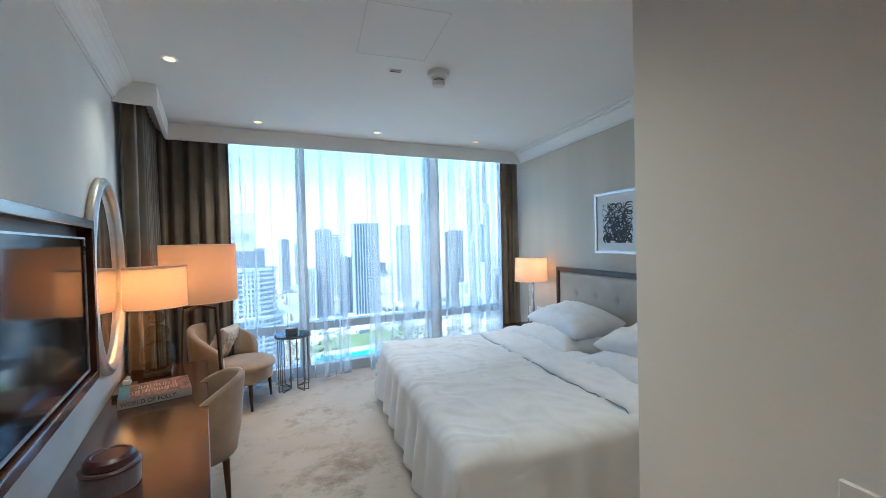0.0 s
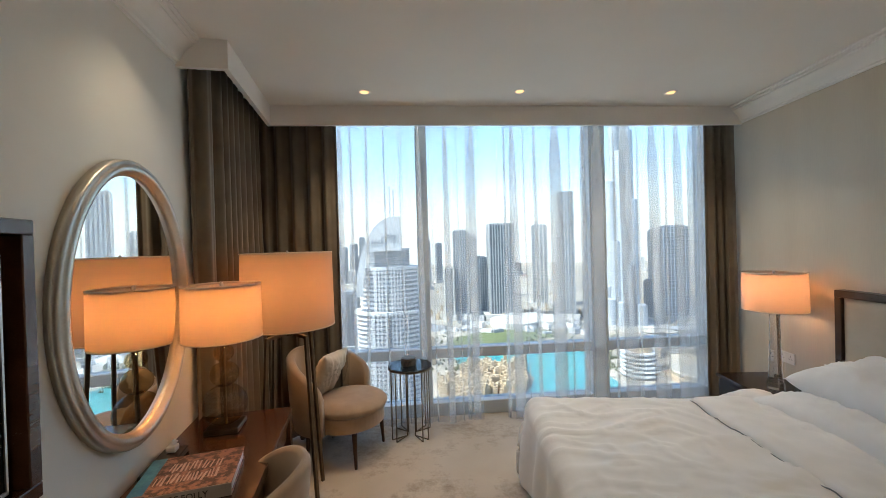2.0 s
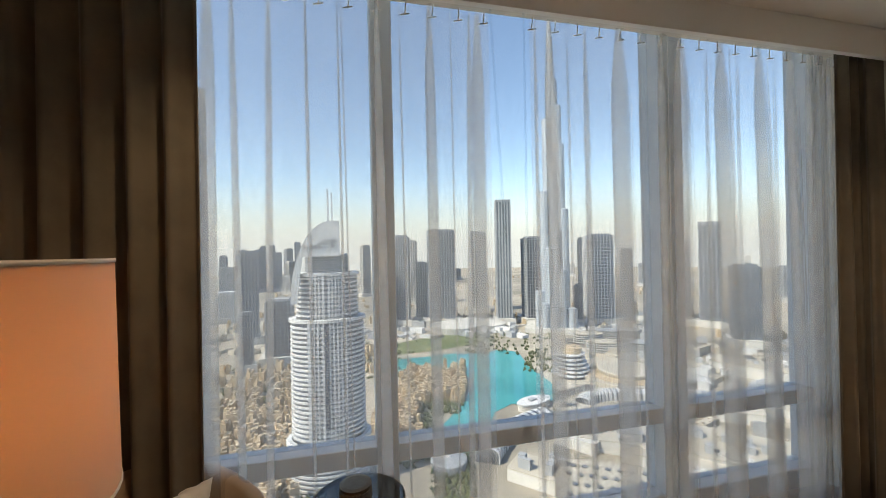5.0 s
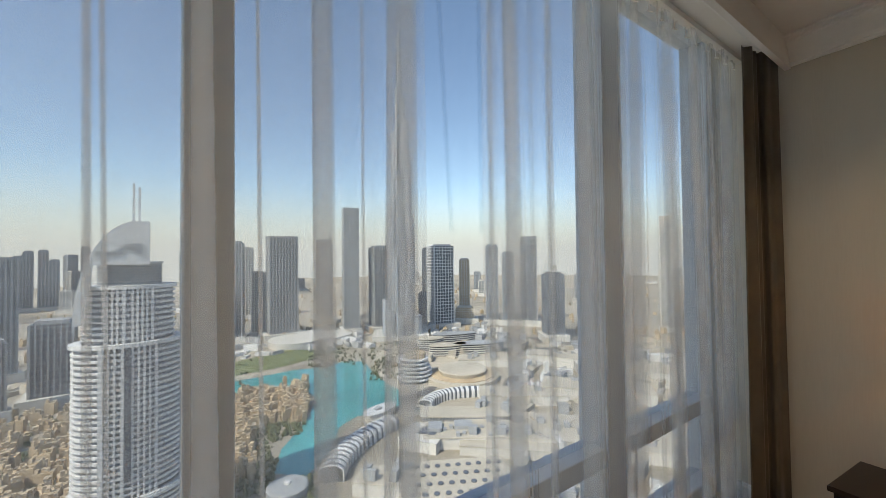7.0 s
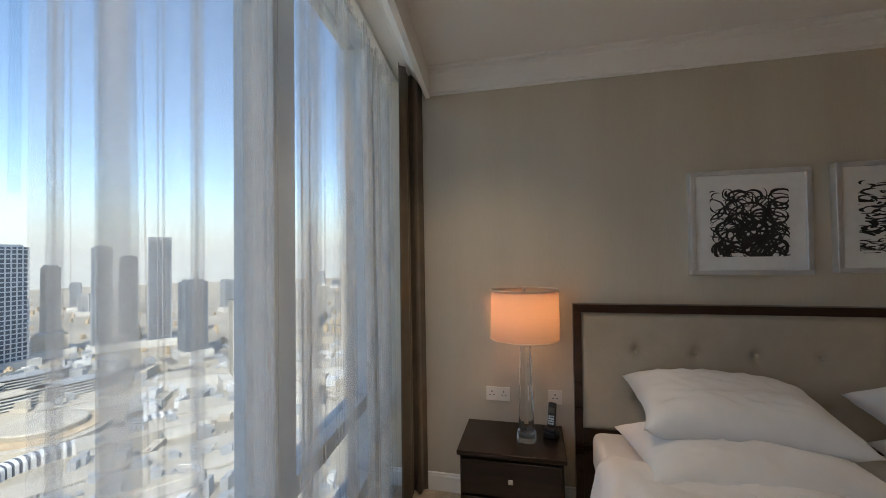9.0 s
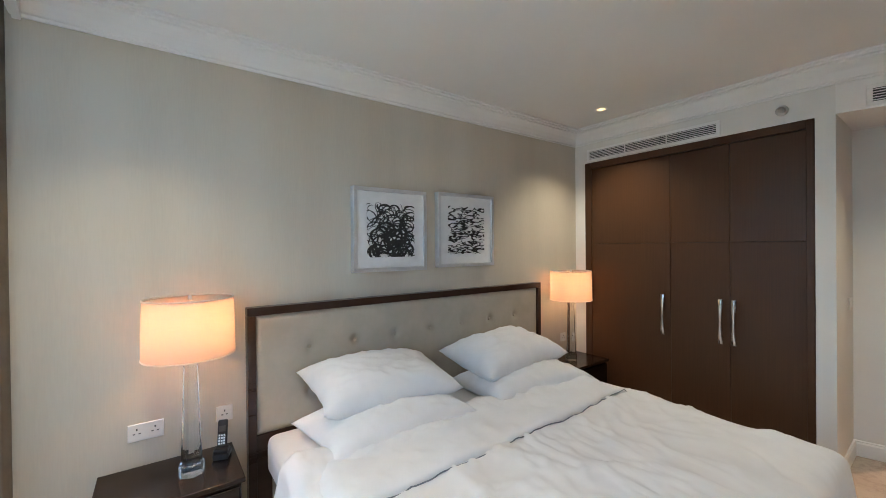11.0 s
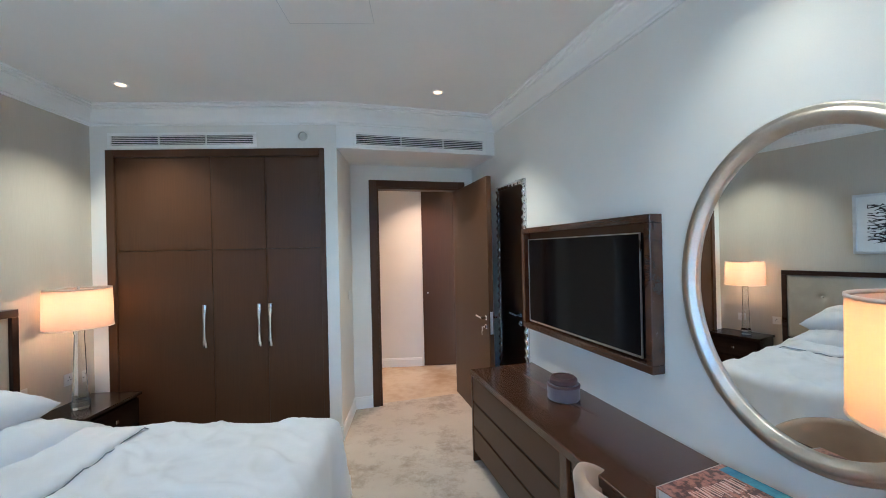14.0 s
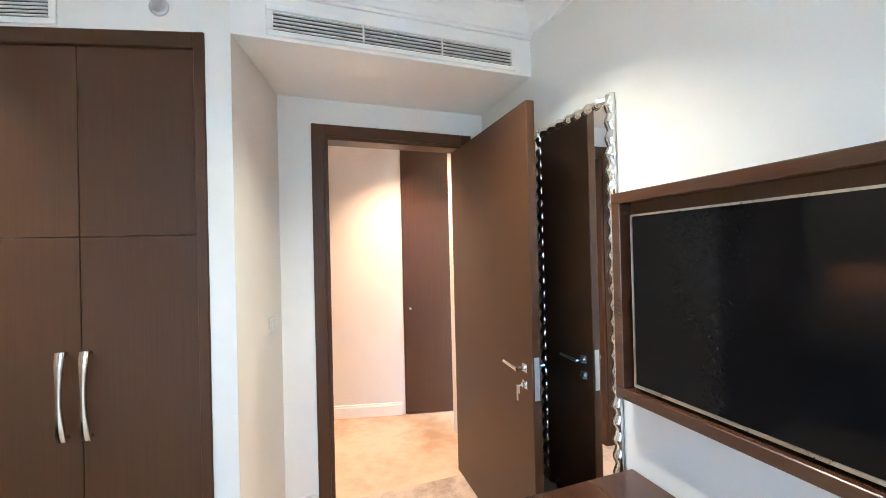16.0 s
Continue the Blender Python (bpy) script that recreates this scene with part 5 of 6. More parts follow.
bm = bmesh.new()
ring = [bm.verts.new((6500 * math.sin(2 * math.pi * i / 64), 6500 * math.cos(2 * math.pi * i / 64), GZ)) for i in range(64)]
bm.faces.new(ring[::-1])
bmesh.ops.recalc_face_normals(bm, faces=bm.faces[:])
structure("ground", bm, sand, "sandy city ground reaching to the horizon")


# Haze painted as emission, fading to clear with height; no volume.
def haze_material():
    m, n, l, p = mat("horizon_haze_glow")
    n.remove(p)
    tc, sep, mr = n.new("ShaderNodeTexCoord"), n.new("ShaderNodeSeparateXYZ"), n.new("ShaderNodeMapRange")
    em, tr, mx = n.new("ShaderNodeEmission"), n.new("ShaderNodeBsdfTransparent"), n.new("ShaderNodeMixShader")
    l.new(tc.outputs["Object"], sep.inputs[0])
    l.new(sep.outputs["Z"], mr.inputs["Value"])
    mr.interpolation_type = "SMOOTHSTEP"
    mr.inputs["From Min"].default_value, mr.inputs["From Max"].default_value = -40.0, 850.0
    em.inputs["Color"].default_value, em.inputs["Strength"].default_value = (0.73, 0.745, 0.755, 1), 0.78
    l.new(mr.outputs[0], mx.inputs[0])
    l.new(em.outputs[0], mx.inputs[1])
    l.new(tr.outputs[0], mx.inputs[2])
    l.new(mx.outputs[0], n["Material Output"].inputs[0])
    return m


# Added glowing ring that stands in for haze in front of the sky.
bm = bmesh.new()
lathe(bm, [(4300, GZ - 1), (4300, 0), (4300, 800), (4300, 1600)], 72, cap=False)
structure("backdrop", bm, haze_material(), "glowing backdrop ring painted as pale haze along the horizon")


def flat(name, pts, z, material, label):
    """A flat sheet on the ground, by (bearing, elevation) corners."""
    bm = bmesh.new()
    vs = []
    for az, el in pts:
        p = far(az, dist(el))
        vs.append(bm.verts.new((p.x, p.y, GZ + z)))
    bm.faces.new(vs)
    bmesh.ops.triangulate(bm, faces=bm.faces[:])
    bmesh.ops.recalc_face_normals(bm, faces=bm.faces[:])
    for f in bm.faces:
        if f.normal.z < 0:
            f.normal_flip()
    return structure(name, bm, material, label)


flat("water", [(-1, -15.4), (3, -15.3), (8, -14.9), (12, -15.0), (15, -14.3), (17.5, -14.6), (19, -16.5), (22.3, -18.6), (22.6, -20.4), (20, -21.6), (16.5, -21.4), (14, -22.5), (12.5, -25.5), (9.5, -27.5), (5.5, -26.5), (6.5, -24), (9.5, -21.5), (11, -18.8), (9, -16.8), (5, -16.6), (0.5, -17.5)], 0.4, lake_blue, "turquoise lake between the towers")
flat("lawn", [(-2, -14.9), (6, -14.4), (11, -13.6), (14, -13.2), (13, -12.3), (7, -12.2), (0, -13.2)], 0.3, park_green, "green park beside the lake")
flat("road", [(-24, -24), (-20, -22.5), (-16, -28), (-14, -36), (-19, -38)], 0.3, road_grey, "curving asphalt road far below")
flat("road", [(24, -12.5), (44, -11.2), (60, -11.8), (60, -12.6), (44, -12.1), (24, -13.3)], 0.3, road_grey, "wide asphalt highway between the towers")
flat("road", [(21.8, -21.0), (24.5, -19.9), (27.4, -18.8), (28.0, -18.3), (26.8, -18.2), (24.0, -19.2), (21.6, -20.2)], 0.35, road_grey, "asphalt street beside the mall")
flat("pavement", [(18, -16.1), (24, -15.5), (30, -16.5), (28, -18.5), (23.5, -19.5), (20, -17)], 0.25, roof_pale, "pale paved promenade round the lake")


def tower(az, w_deg, top_el, d, body, slab, depth=0.8, turn=0.0, fins=10, storey=4.2, taper=1.0, label="tall glass and concrete tower", crown=0.0, slab_t=0.55, fin_t=0.7):
    """A tower: glazed body, floor slabs and upright fins that stand proud of it, and a roof parapet."""
    w = 2 * d * math.tan(radians(w_deg / 2))
    h = EYE.z + d * math.tan(radians(top_el)) - GZ
    t = thing("tower", Matrix.Translation(far(az, d)) @ pose(0, 0, 0, 0, 0, -az + turn), label, "tower", "towers of the skyline")
    hx, hy = w / 2, w * depth / 2
    bm = bmesh.new()
    vs = box(bm, -hx, hx, -hy, hy, 0, h)
    part("body", bm, body, t)
    bm = bmesh.new()
    n = max(4, int(h / storey))
    for i in range(n):
        z = h * (i + 0.5) / n
        box(bm, -hx - 0.5, hx + 0.5, -hy - 0.5, hy + 0.5, z - slab_t, z + slab_t)
    so = part("floor_slabs", bm, slab, t)
    so["kind"] = "stuff"
    bm = bmesh.new()
    for i in range(1, fins):
        x, y = -hx + w * i / fins, -hy + 2 * hy * i / fins
        box(bm, x - fin_t, x + fin_t, -hy - 1.0, hy + 1.0, 0, h + crown)
        box(bm, -hx - 1.0, hx + 1.0, y - fin_t, y + fin_t, 0, h + crown)
    for x in (-hx, hx):
        for y in (-hy, hy):
            box(bm, x - 1.4, x + 1.4, y - 1.4, y + 1.4, 0, h + crown)
    fi = part("fins", bm, slab, t)
    fi["kind"] = "stuff"
    part("parapet", one_box(-hx * 0.8, hx * 0.8, -hy * 0.8, hy * 0.8, h, h + 5), slab, t)
    part("podium", one_box(-hx * 1.5, hx * 1.5, -hy * 1.5, hy * 1.5, 0, 16), conc_pale, t)
    return t


tower(28.5, 3.0, 1.5, 1150, glass_dark, white_tower, 0.9, 24, 7, 9.0, slab_t=1.1, fin_t=1.0, label="pale lattice-fronted residential tower")
tower(19.9, 2.7, 1.4, 1120, glass_dark, conc_grey, 0.9, 20, 7, 9.0, slab_t=0.9, fin_t=0.8, label="dark lattice-fronted office tower")
tower(32.0, 1.4, -0.5, 1250, sandstone, conc_pale, 0.8, 0, 4, 8.0, slab_t=1.0, fin_t=1.6, label="peach coloured slab tower")
tower(32.0, 2.6, -7.4, 1230, sandstone, conc_pale, 0.8, 0, 8, 6.0, slab_t=0.8, label="peach coloured base block")
tower(26.4, 0.95, 1.1, 1250, glass_blue, glass_dark, 0.9, 0, 3, 9.0, label="narrow blue glass tower")
tower(25.9, 1.1, -5.3, 1100, glass_dark, glass_blue, 0.9, 0, 4, 7.0, label="low dark glass block behind the tall tower")
tower(6.6, 3.5, 2.7, 1100, glass_dark, conc_grey, 0.7, 12, 9, 12.0, slab_t=0.25, fin_t=1.5, crown=4, label="dark grey tower with upright fins")
tower(3.7, 1.6, -1.9, 1140, glass_blue, conc_pale, 0.8, 0, 5, 9.0, fin_t=1.0, label="lower grey tower beside a taller one")
tower(0.9, 2.0, 2.0, 1100, glass_dark, conc_grey, 0.8, -10, 6, 12.0, slab_t=0.3, fin_t=1.0, label="dark grey stepped tower")
tower(-0.9, 1.3, -3.4, 1080, glass_dark, conc_pale, 0.8, -10, 4, 8.0, label="stepped lower wing of a dark tower")
tower(2.5, 1.3, 1.3, 1500, glass_blue, conc_pale, 0.8, 0, 4, 10.0, fin_t=1.4, label="pale tower far off in haze")
tower(15.65, 2.0, 6.6, 1100, glass_blue, conc_grey, 0.9, 8, 5, 14.0, crown=7, slab_t=0.3, fin_t=2.0, label="slender tower with an angled crown")
tower(12.1, 2.1, 2.4, 1300, glass_blue, conc_pale, 0.8, 0, 4, 10.0, slab_t=0.8, fin_t=2.0, label="pale grey tower far off")
tower(-19.5, 2.0, 0.1, 1000, glass_blue, conc_grey, 0.7, 10, 5, 14.0, slab_t=0.3, fin_t=1.6, crown=3, label="grey tower with pale fins")
tower(-15.8, 3.2, -6.4, 800, glass_dark, conc_grey, 0.8, -8, 7, 8.0, label="low dark glass tower")
tower(-19.9, 1.6, -7.9, 760, glass_dark, conc_grey, 0.8, 0, 5, 8.0, label="short dark glass tower")
tower(-22.1, 2.3, -5.0, 1350, conc_pale, white_tower, 0.6, 0, 6, 8.0, label="pale concrete slab block")
tower(-22.0, 1.7, -1.8, 1900, conc_grey, conc_pale, 0.6, 0, 5, 9.0, label="pale block of flats far off")
for az, top in ((-17.7, 0.9), (-16.6, 1.0), (-15.8, 0.0), (-18.4, 0.4), (-13.4, 1.4), (-24.5, -1.2)):
    tower(az, 0.75, top, 2300, glass_blue, conc_grey, 0.8, 0, 3, 14.0, fin_t=2.0, label="thin tower far off in the haze")
tower(51.2, 5.2, -5.1, 750, sandstone, roof_pale, 0.45, 14, 14, 7.0, slab_t=1.0, fin_t=1.6, label="broad gold coloured slab tower")
tower(44.5, 2.4, -2.6, 1000, glass_dark, glass_blue, 0.9, 18, 5, 8.0, label="curved dark glass tower")
tower(36.0, 1.7, 1.5, 1200, glass_blue, conc_grey, 0.8, 0, 5, 9.0, label="grey glass tower in haze")
tower(38.3, 1.6, 0.4, 1200, glass_dark, conc_grey, 0.8, 0, 5, 9.0, label="dark glass tower in haze")
tower(41.2, 2.2, 2.3, 1200, glass_dark, conc_grey, 0.8, 0, 5, 9.0, crown=10, label="tall grey tower in haze")
tower(58.5, 1.2, 4.2, 1200, glass_blue, conc_pale, 0.9, 0, 5, 9.0, crown=14, label="tall stepped tower in haze")
tower(63.5, 2.0, -0.6, 900, sandstone, conc_pale, 0.8, 0, 7, 7.0, label="sand coloured concrete tower")

rc = random.Random(12)
for i in range(46):
    az = rc.uniform(-48, 72)
    d = rc.uniform(1500, 3300)
    tower(az, rc.uniform(0.5, 1.3), rc.uniform(-3.5, 1.2) if az < 22 else rc.uniform(-4.0, -1.2), d, rc.choice((glass_blue, conc_grey, glass_blue)), rc.choice((conc_grey, conc_pale)), 0.8, rc.uniform(-30, 30), 4, 9.0, label="distant tower block in the haze")

# white hotel tower with balcony rings and an arched sail at its top
hotel = thing("hotel_tower", Matrix.Translation(far(-9.6, 372, GZ - 5)) @ pose(0, 0, 0, 0, 0, 9.6), "white hotel tower with curved balconies and an arched top", "tower")


def oval_stack(bm, rx, ry, z0, z1, storey, thick, seg=44):
    n = int((z1 - z0) / storey)
    for i in range(n):
        z = z0 + storey * i
        a = [bm.verts.new((rx * math.cos(2 * math.pi * k / seg), ry * math.sin(2 * math.pi * k / seg), z)) for k in range(seg)]
        b = [bm.verts.new((v.co.x, v.co.y, z + thick)) for v in a]
        for k in range(seg):
            bm.faces.new((a[k], a[(k + 1) % seg], b[(k + 1) % seg], b[k]))
        bm.faces.new(a[::-1])
        bm.faces.new(b)


def oval_body(rx, ry, z0, z1, seg=44):
    bm = bmesh.new()
    prism(bm, [(rx * math.cos(2 * math.pi * k / seg), ry * math.sin(2 * math.pi * k / seg)) for k in range(seg)], z0, z1)
    return bm


HT = [(35.5, 26, 0, 46), (32.5, 24, 46, 152), (27.5, 21, 152, 192)]
for rx, ry, z0, z1 in HT:
    part("body", oval_body(rx - 1.5, ry - 1.5, z0, z1), glass_blue, hotel, "recessed blue-grey glazing")
    bm = bmesh.new()
    oval_stack(bm, rx, ry, z0, z1, 4.0, 1.6)
    o = part("balcony_slabs", bm, white_tower, hotel, "white curved balcony slabs")
    o["kind"] = "stuff"
    part("cornice", oval_body(rx + 1.2, ry + 1.2, z1 - 1, z1 + 1.6), white_tower, hotel)
bm = bmesh.new()
for rx, ry, z0, z1 in HT[1:]:
    for k in range(10):
        if k in (3, 4):
            continue
        x = rx * (-0.46 + 0.1 * k)
        y = -ry * math.sqrt(max(0, 1 - (x / rx) ** 2)) - 0.7
        box(bm, x - 0.62, x + 0.62, y, y + 4, z0, z1)
    for x in (-0.50 * rx, -0.13 * rx, 0.45 * rx):
        y = -ry * math.sqrt(1 - (x / rx) ** 2) - 1.0
        box(bm, x - 0.9, x + 0.9, y, y + 5, z0, z1 + 1.2)
o = part("piers", bm, white_tower, hotel, "white upright piers between windows")
o["kind"] = "stuff"
# Dark strip proud of the slabs; its colour stands in for a recess's shade.
part("recess_shade_strip", one_box(-0.105 * 32.5, 0.02 * 32.5, -25.2, -20, 60, 150), glass_dark, hotel, "tall dark glass strip in place of a shaded recess")
part("skirt_roof", oval_body(37.5, 28, 44.5, 46.5), white_tower, hotel, "white canopy ring")
part("drum", oval_body(18.7, 16, 192, 209), conc_grey, hotel, "grey louvred drum")
bm = bmesh.new()
oval_stack(bm, 19.4, 16.7, 193, 209, 1.9, 0.55)
o = part("drum_rings", bm, glass_blue, hotel)
o["kind"] = "stuff"
part("drum_roof", oval_body(20.0, 17.2, 208.8, 210.2), white_tower, hotel)
bm = bmesh.new()
arc = [(-30 + 34 * (1 - math.cos(math.pi / 2 * i / 20)), 168 + 71 * math.sin(math.pi / 2 * i / 20)) for i in range(21)]
arc += [(9, 239), (9, 208), (-20, 208), (-25, 168)]
fr_ = [bm.verts.new((x, -19, z)) for x, z in arc]
bk_ = [bm.verts.new((x, -14, z)) for x, z in arc]
for i in range(len(arc)):
    j = (i + 1) % len(arc)
    bm.faces.new((fr_[i], fr_[j], bk_[j], bk_[i]))
bm.faces.new(fr_[::-1])
bm.faces.new(bk_)
bmesh.ops.recalc_face_normals(bm, faces=bm.faces[:])
part("sail", bm, white_tower, hotel, "white arched sail")
bm = bmesh.new()
box(bm, 0.8, 2.4, -13, -11, 210, 267)
box(bm, 4.2, 5.6, -13, -11, 210, 264)
part("mast", bm, white_tower, hotel, "white twin mast")
part("sail_post", one_box(9.0, 11.0, -19.5, -12, 208, 239), white_tower, hotel)
bm = bmesh.new()
for k in range(5):
    box(bm, -19 + 3.0 * k, -16.8 + 3.0 * k, -19.6, -19.0, 214.6, 217.6)
for k in range(3):
    box(bm, -8 + 2 * k, 7, -19.6, -19.0, 218.5 + 1.7 * k, 219.3 + 1.7 * k)
box(bm, 2.5, 6.5, -19.7, -19.0, 215.5, 222.5)
part("sign_bars", bm, conc_grey, hotel, "grey sign bars")

# supertall stepped tower: bundled round tubes that end at different heights
st_ = thing("supertall_tower", Matrix.Translation(far(22.7, 1020)) @ pose(0, 0, 0, 0, 0, -22.7), "supertall silver tower of stepped round tubes and spire", "tower")
TUBES = [(0, 0, 7.5, 735), (-3, -2, 9, 639), (7, -2, 9.5, 623), (13, -4, 11.5, 558), (-11, -6, 12, 526), (18, -9, 12.5, 461), (2, -12, 13, 415), (-20, -12, 12.5, 345), (25, -14, 12.5, 300), (5, -24, 12, 250), (-11, -26, 12, 205), (19, -27, 11, 150), (-33, -18, 13, 99), (41, -20, 12.5, 58), (-22, -34, 11, 70), (0, -38, 11, 64)]
for x, y, r, h in TUBES:
    tb = part("tube", lathe(bmesh.new(), [(r - 0.35, 0), (r - 0.35, h), (r * 0.5, h + 3)], 20, x, y), silver_clad, st_, "glazed round tube")
    bm = bmesh.new()
    n = int(h / 6.0)
    for i in range(n):
        z = h * (i + 0.5) / n
        t_ = 3.0 if i % 16 == 8 else 0.9
        lathe(bm, [(r, z - t_), (r, z + t_)], 20, x, y, cap=True)
    o = part("bands", bm, band_clad, tb, "grey floor bands")
    o["kind"] = "stuff"
bm = bmesh.new()
lathe(bm, [(6, 735), (5.4, 760), (4.0, 762), (3.6, 795), (2.2, 797), (1.8, 830), (0.9, 832), (0.5, 872)], 14)
part("spire", bm, silver_clad, st_, "tapering silver spire")
part("podium", one_box(-70, 70, -50, 60, 0, 12), conc_pale, st_)


# ---- mall roofs below ----
def roof(name, az, el, w, l, h, turn, material, label):
    p = far(az, dist(el))
    t = thing(name, Matrix.Translation(p) @ pose(0, 0, 0, 0, 0, -az + turn), label, "building")
    part("wall", one_box(-w / 2, w / 2, -l / 2, l / 2, 0, h), conc_pale, t)
    part("roof", one_box(-w / 2 - 0.6, w / 2 + 0.6, -l / 2 - 0.6, l / 2 + 0.6, h, h + 1.2), material, t)
    return t


dots = roof("mall_hall", 30.5, -31.0, 95, 60, 14, 8, roof_pale, "mall roof with rows of round dark skylights")
for i in range(9):
    for j in range(4):
        part("skylight", lathe(bmesh.new(), [(2.5, 15.2), (2.5, 16.0), (1.9, 16.4)], 16, -38 + 9.5 * i + (j % 2) * 4.5, -22 + 14 * j), glass_dark, dots, "round dark skylight")
hall = roof("mall_hall", 32.4, -25.0, 100, 40, 12, 4, roof_pale, "broad pale mall roof with plant boxes")
for k in range(14):
    part("plant_box", one_box(-46 + 30 * k, -30 + 34 * k, rc.uniform(-18, 0), rc.uniform(0, 22), 13.2, 13.2 + rc.uniform(1.5, 4)) if k < 2 else one_box(-50 + 7 * k, -46 + 7 * k, -18 + 5 * (k % 5), -12 + 5 * (k % 5), 13.2, 15 + k % 3), conc_grey, hall)
for az, el, w, l, tn in ((38, -25, 100, 70, 0), (46, -24, 120, 70, 6), (54, -24, 120, 60, 10), (40, -19.8, 120, 40, 8), (50, -18.5, 150, 50, 4), (62, -22, 140, 90, 0), (44, -31, 90, 60, 5), (55, -33, 80, 50, 10), (36, -15.2, 130, 40, 0), (47, -14.8, 160, 50, -6), (20, -30, 46, 30, -20), (36, -22.0, 50, 40, -20), (59, -15.5, 160, 60, 4)):
    t = roof("mall_hall", az, el, w, l, rc.uniform(9, 17), tn, roof_pale, "flat pale mall roof far below")
    for k in range(6):
        x, y = rc.uniform(-w * 0.4, w * 0.4), rc.uniform(-l * 0.35, l * 0.35)
        part("plant_box", one_box(x - 3, x + rc.uniform(2, 9), y - 2, y + rc.uniform(2, 6), 10.2, 20 + rc.uniform(0, 2)), conc_grey, t)


def ribbed_vault(pts, r, n, label):
    """A long glazed vault, bent in plan through three places, crossed by white arched ribs."""
    a, c, b = [far(az, dist(el)) for az, el in pts]
    t = thing("ribbed_vault", Matrix.Translation(a), label, "roof")

    def at(k):
        return (1 - k) ** 2 * a + 2 * k * (1 - k) * (2 * c - 0.5 * a - 0.5 * b) + k * k * b - a

    def shell(k0, k1, rr, steps, foot):
        bm = bmesh.new()
        rows = []
        for i in range(steps + 1):
            k = k0 + (k1 - k0) * i / steps
            p, d = at(k), (at(k + 0.01) - at(k - 0.01)).normalized()
            side = Vector((-d.y, d.x, 0))
            row = [bm.verts.new(p + side * rr + Vector((0, 0, foot)))]
            row += [bm.verts.new(p + side * rr * math.cos(math.pi * j / 12) + Vector((0, 0, 9 + rr * 0.5 * math.sin(math.pi * j / 12)))) for j in range(13)]
            row.append(bm.verts.new(p - side * rr + Vector((0, 0, foot))))
            rows.append(row)
        for p, q in zip(rows, rows[1:]):
            for j in range(14):
                bm.faces.new((p[j], p[j + 1], q[j + 1], q[j]))
        bm.faces.new(rows[0][::-1])
        bm.faces.new(rows[-1])
        bmesh.ops.recalc_face_normals(bm, faces=bm.faces[:])
        return bm

    part("glazing", shell(0, 1, r - 1.0, 24, 0.0), glass_dark, t, "dark glazed vault")
    for i in range(n):
        part("rib", shell(i / n, (i + 0.52) / n, r, 2, 0.0), white_tower, t)


ribbed_vault([(12.8, -28.6), (16.0, -25.4), (21.5, -23.0)], 12, 15, "curved mall vault with white ribs")
ribbed_vault([(26.1, -21.2), (29.5, -19.7), (36.5, -19.3)], 9, 17, "long mall vault with white ribs")
ribbed_vault([(38.0, -18.6), (45.0, -18.2), (52.0, -18.0)], 9, 18, "straight mall vault with white ribs")
low = thing("mall_hall", Matrix.Translation(far(31.6, dist(-22.8))) @ pose(0, 0, 0, 0, 0, -29), "long pale mall hall with a slatted front", "building")
part("wall", one_box(-52, 52, -14, 16, 0, 12), conc_pale, low)
part("roof", one_box(-53, 53, -16, 17, 12.6, 14), roof_pale, low, "flat pale roof")
part("clerestory", one_box(-51, 51, -15, 15, 10.0, 12.6), glass_dark, low, "dark band of windows")
for k in range(26):
    part("fin", one_box(-50.6 + 4 * k, -49.2 + 4 * k, -15.6, -15, 9.6, 12.6), white_tower, low)
deck = roof("mall_hall", 26.0, -25.2, 44, 42, 11, -24, conc_pale, "grey roof deck with a dark glass skylight")
part("rooflight", one_box(-6, 14, -6, 10, 12.3, 13.6), glass_dark, deck, "dark glass rooflight")
for k in range(7):
    part("duct", one_box(-20 + 1.2 * k, -19.2 + 1.2 * k, -18, 18, 12.3, 13.0), white_tower, deck)
dome = thing("round_roof", Matrix.Translation(far(31.55, dist(-17.1))), "round sand coloured disc roof", "roof")
part("ring", lathe(bmesh.new(), [(62, 0), (62, 7), (58, 8), (48, 8), (47, 6)], 56), roof_pale, dome)
part("canopy", lathe(bmesh.new(), [(54, 8), (54, 9.5), (50, 10), (44, 10)], 56), sandstone, dome, "sand coloured inner canopy")
part("disc", lathe(bmesh.new(), [(39, 10), (41, 16), (39, 17.5), (2, 19)], 56), roof_pale, dome, "pale raised disc")
star = thing("round_roof", Matrix.Translation(far(24.35, dist(-22.0))), "pale round roof with a dark star", "roof")
part("ring", lathe(bmesh.new(), [(18, 0), (19, 9), (17.5, 10), (2, 10.5)], 40), roof_pale, star)
bm = bmesh.new()
tip = [bm.verts.new(((11.5 if k % 2 == 0 else 4.0) * math.cos(math.pi * k / 8), (11.5 if k % 2 == 0 else 4.0) * math.sin(math.pi * k / 8), 11.2)) for k in range(16)]
foot = [bm.verts.new((v.co.x, v.co.y, 9.5)) for v in tip]
bm.faces.new(tip)
for k in range(16):
    bm.faces.new((foot[k], foot[(k + 1) % 16], tip[(k + 1) % 16], tip[k]))
part("star_rooflight", bm, glass_dark, star, "dark star-shaped rooflight")
oval = thing("round_roof", Matrix.Translation(far(19.6, dist(-21.6))) @ pose(0, 0, 0, 0, 0, 25), "low white oval roof beside the lake", "roof")
part("shell", oval_body(26, 12, 0, 8), conc_pale, oval)
part("roof", oval_body(27, 13, 8, 9.5), white_tower, oval, "white oval roof")
part("hatch", one_box(-8, 2, -3, 3, 9.5, 12), conc_grey, oval)
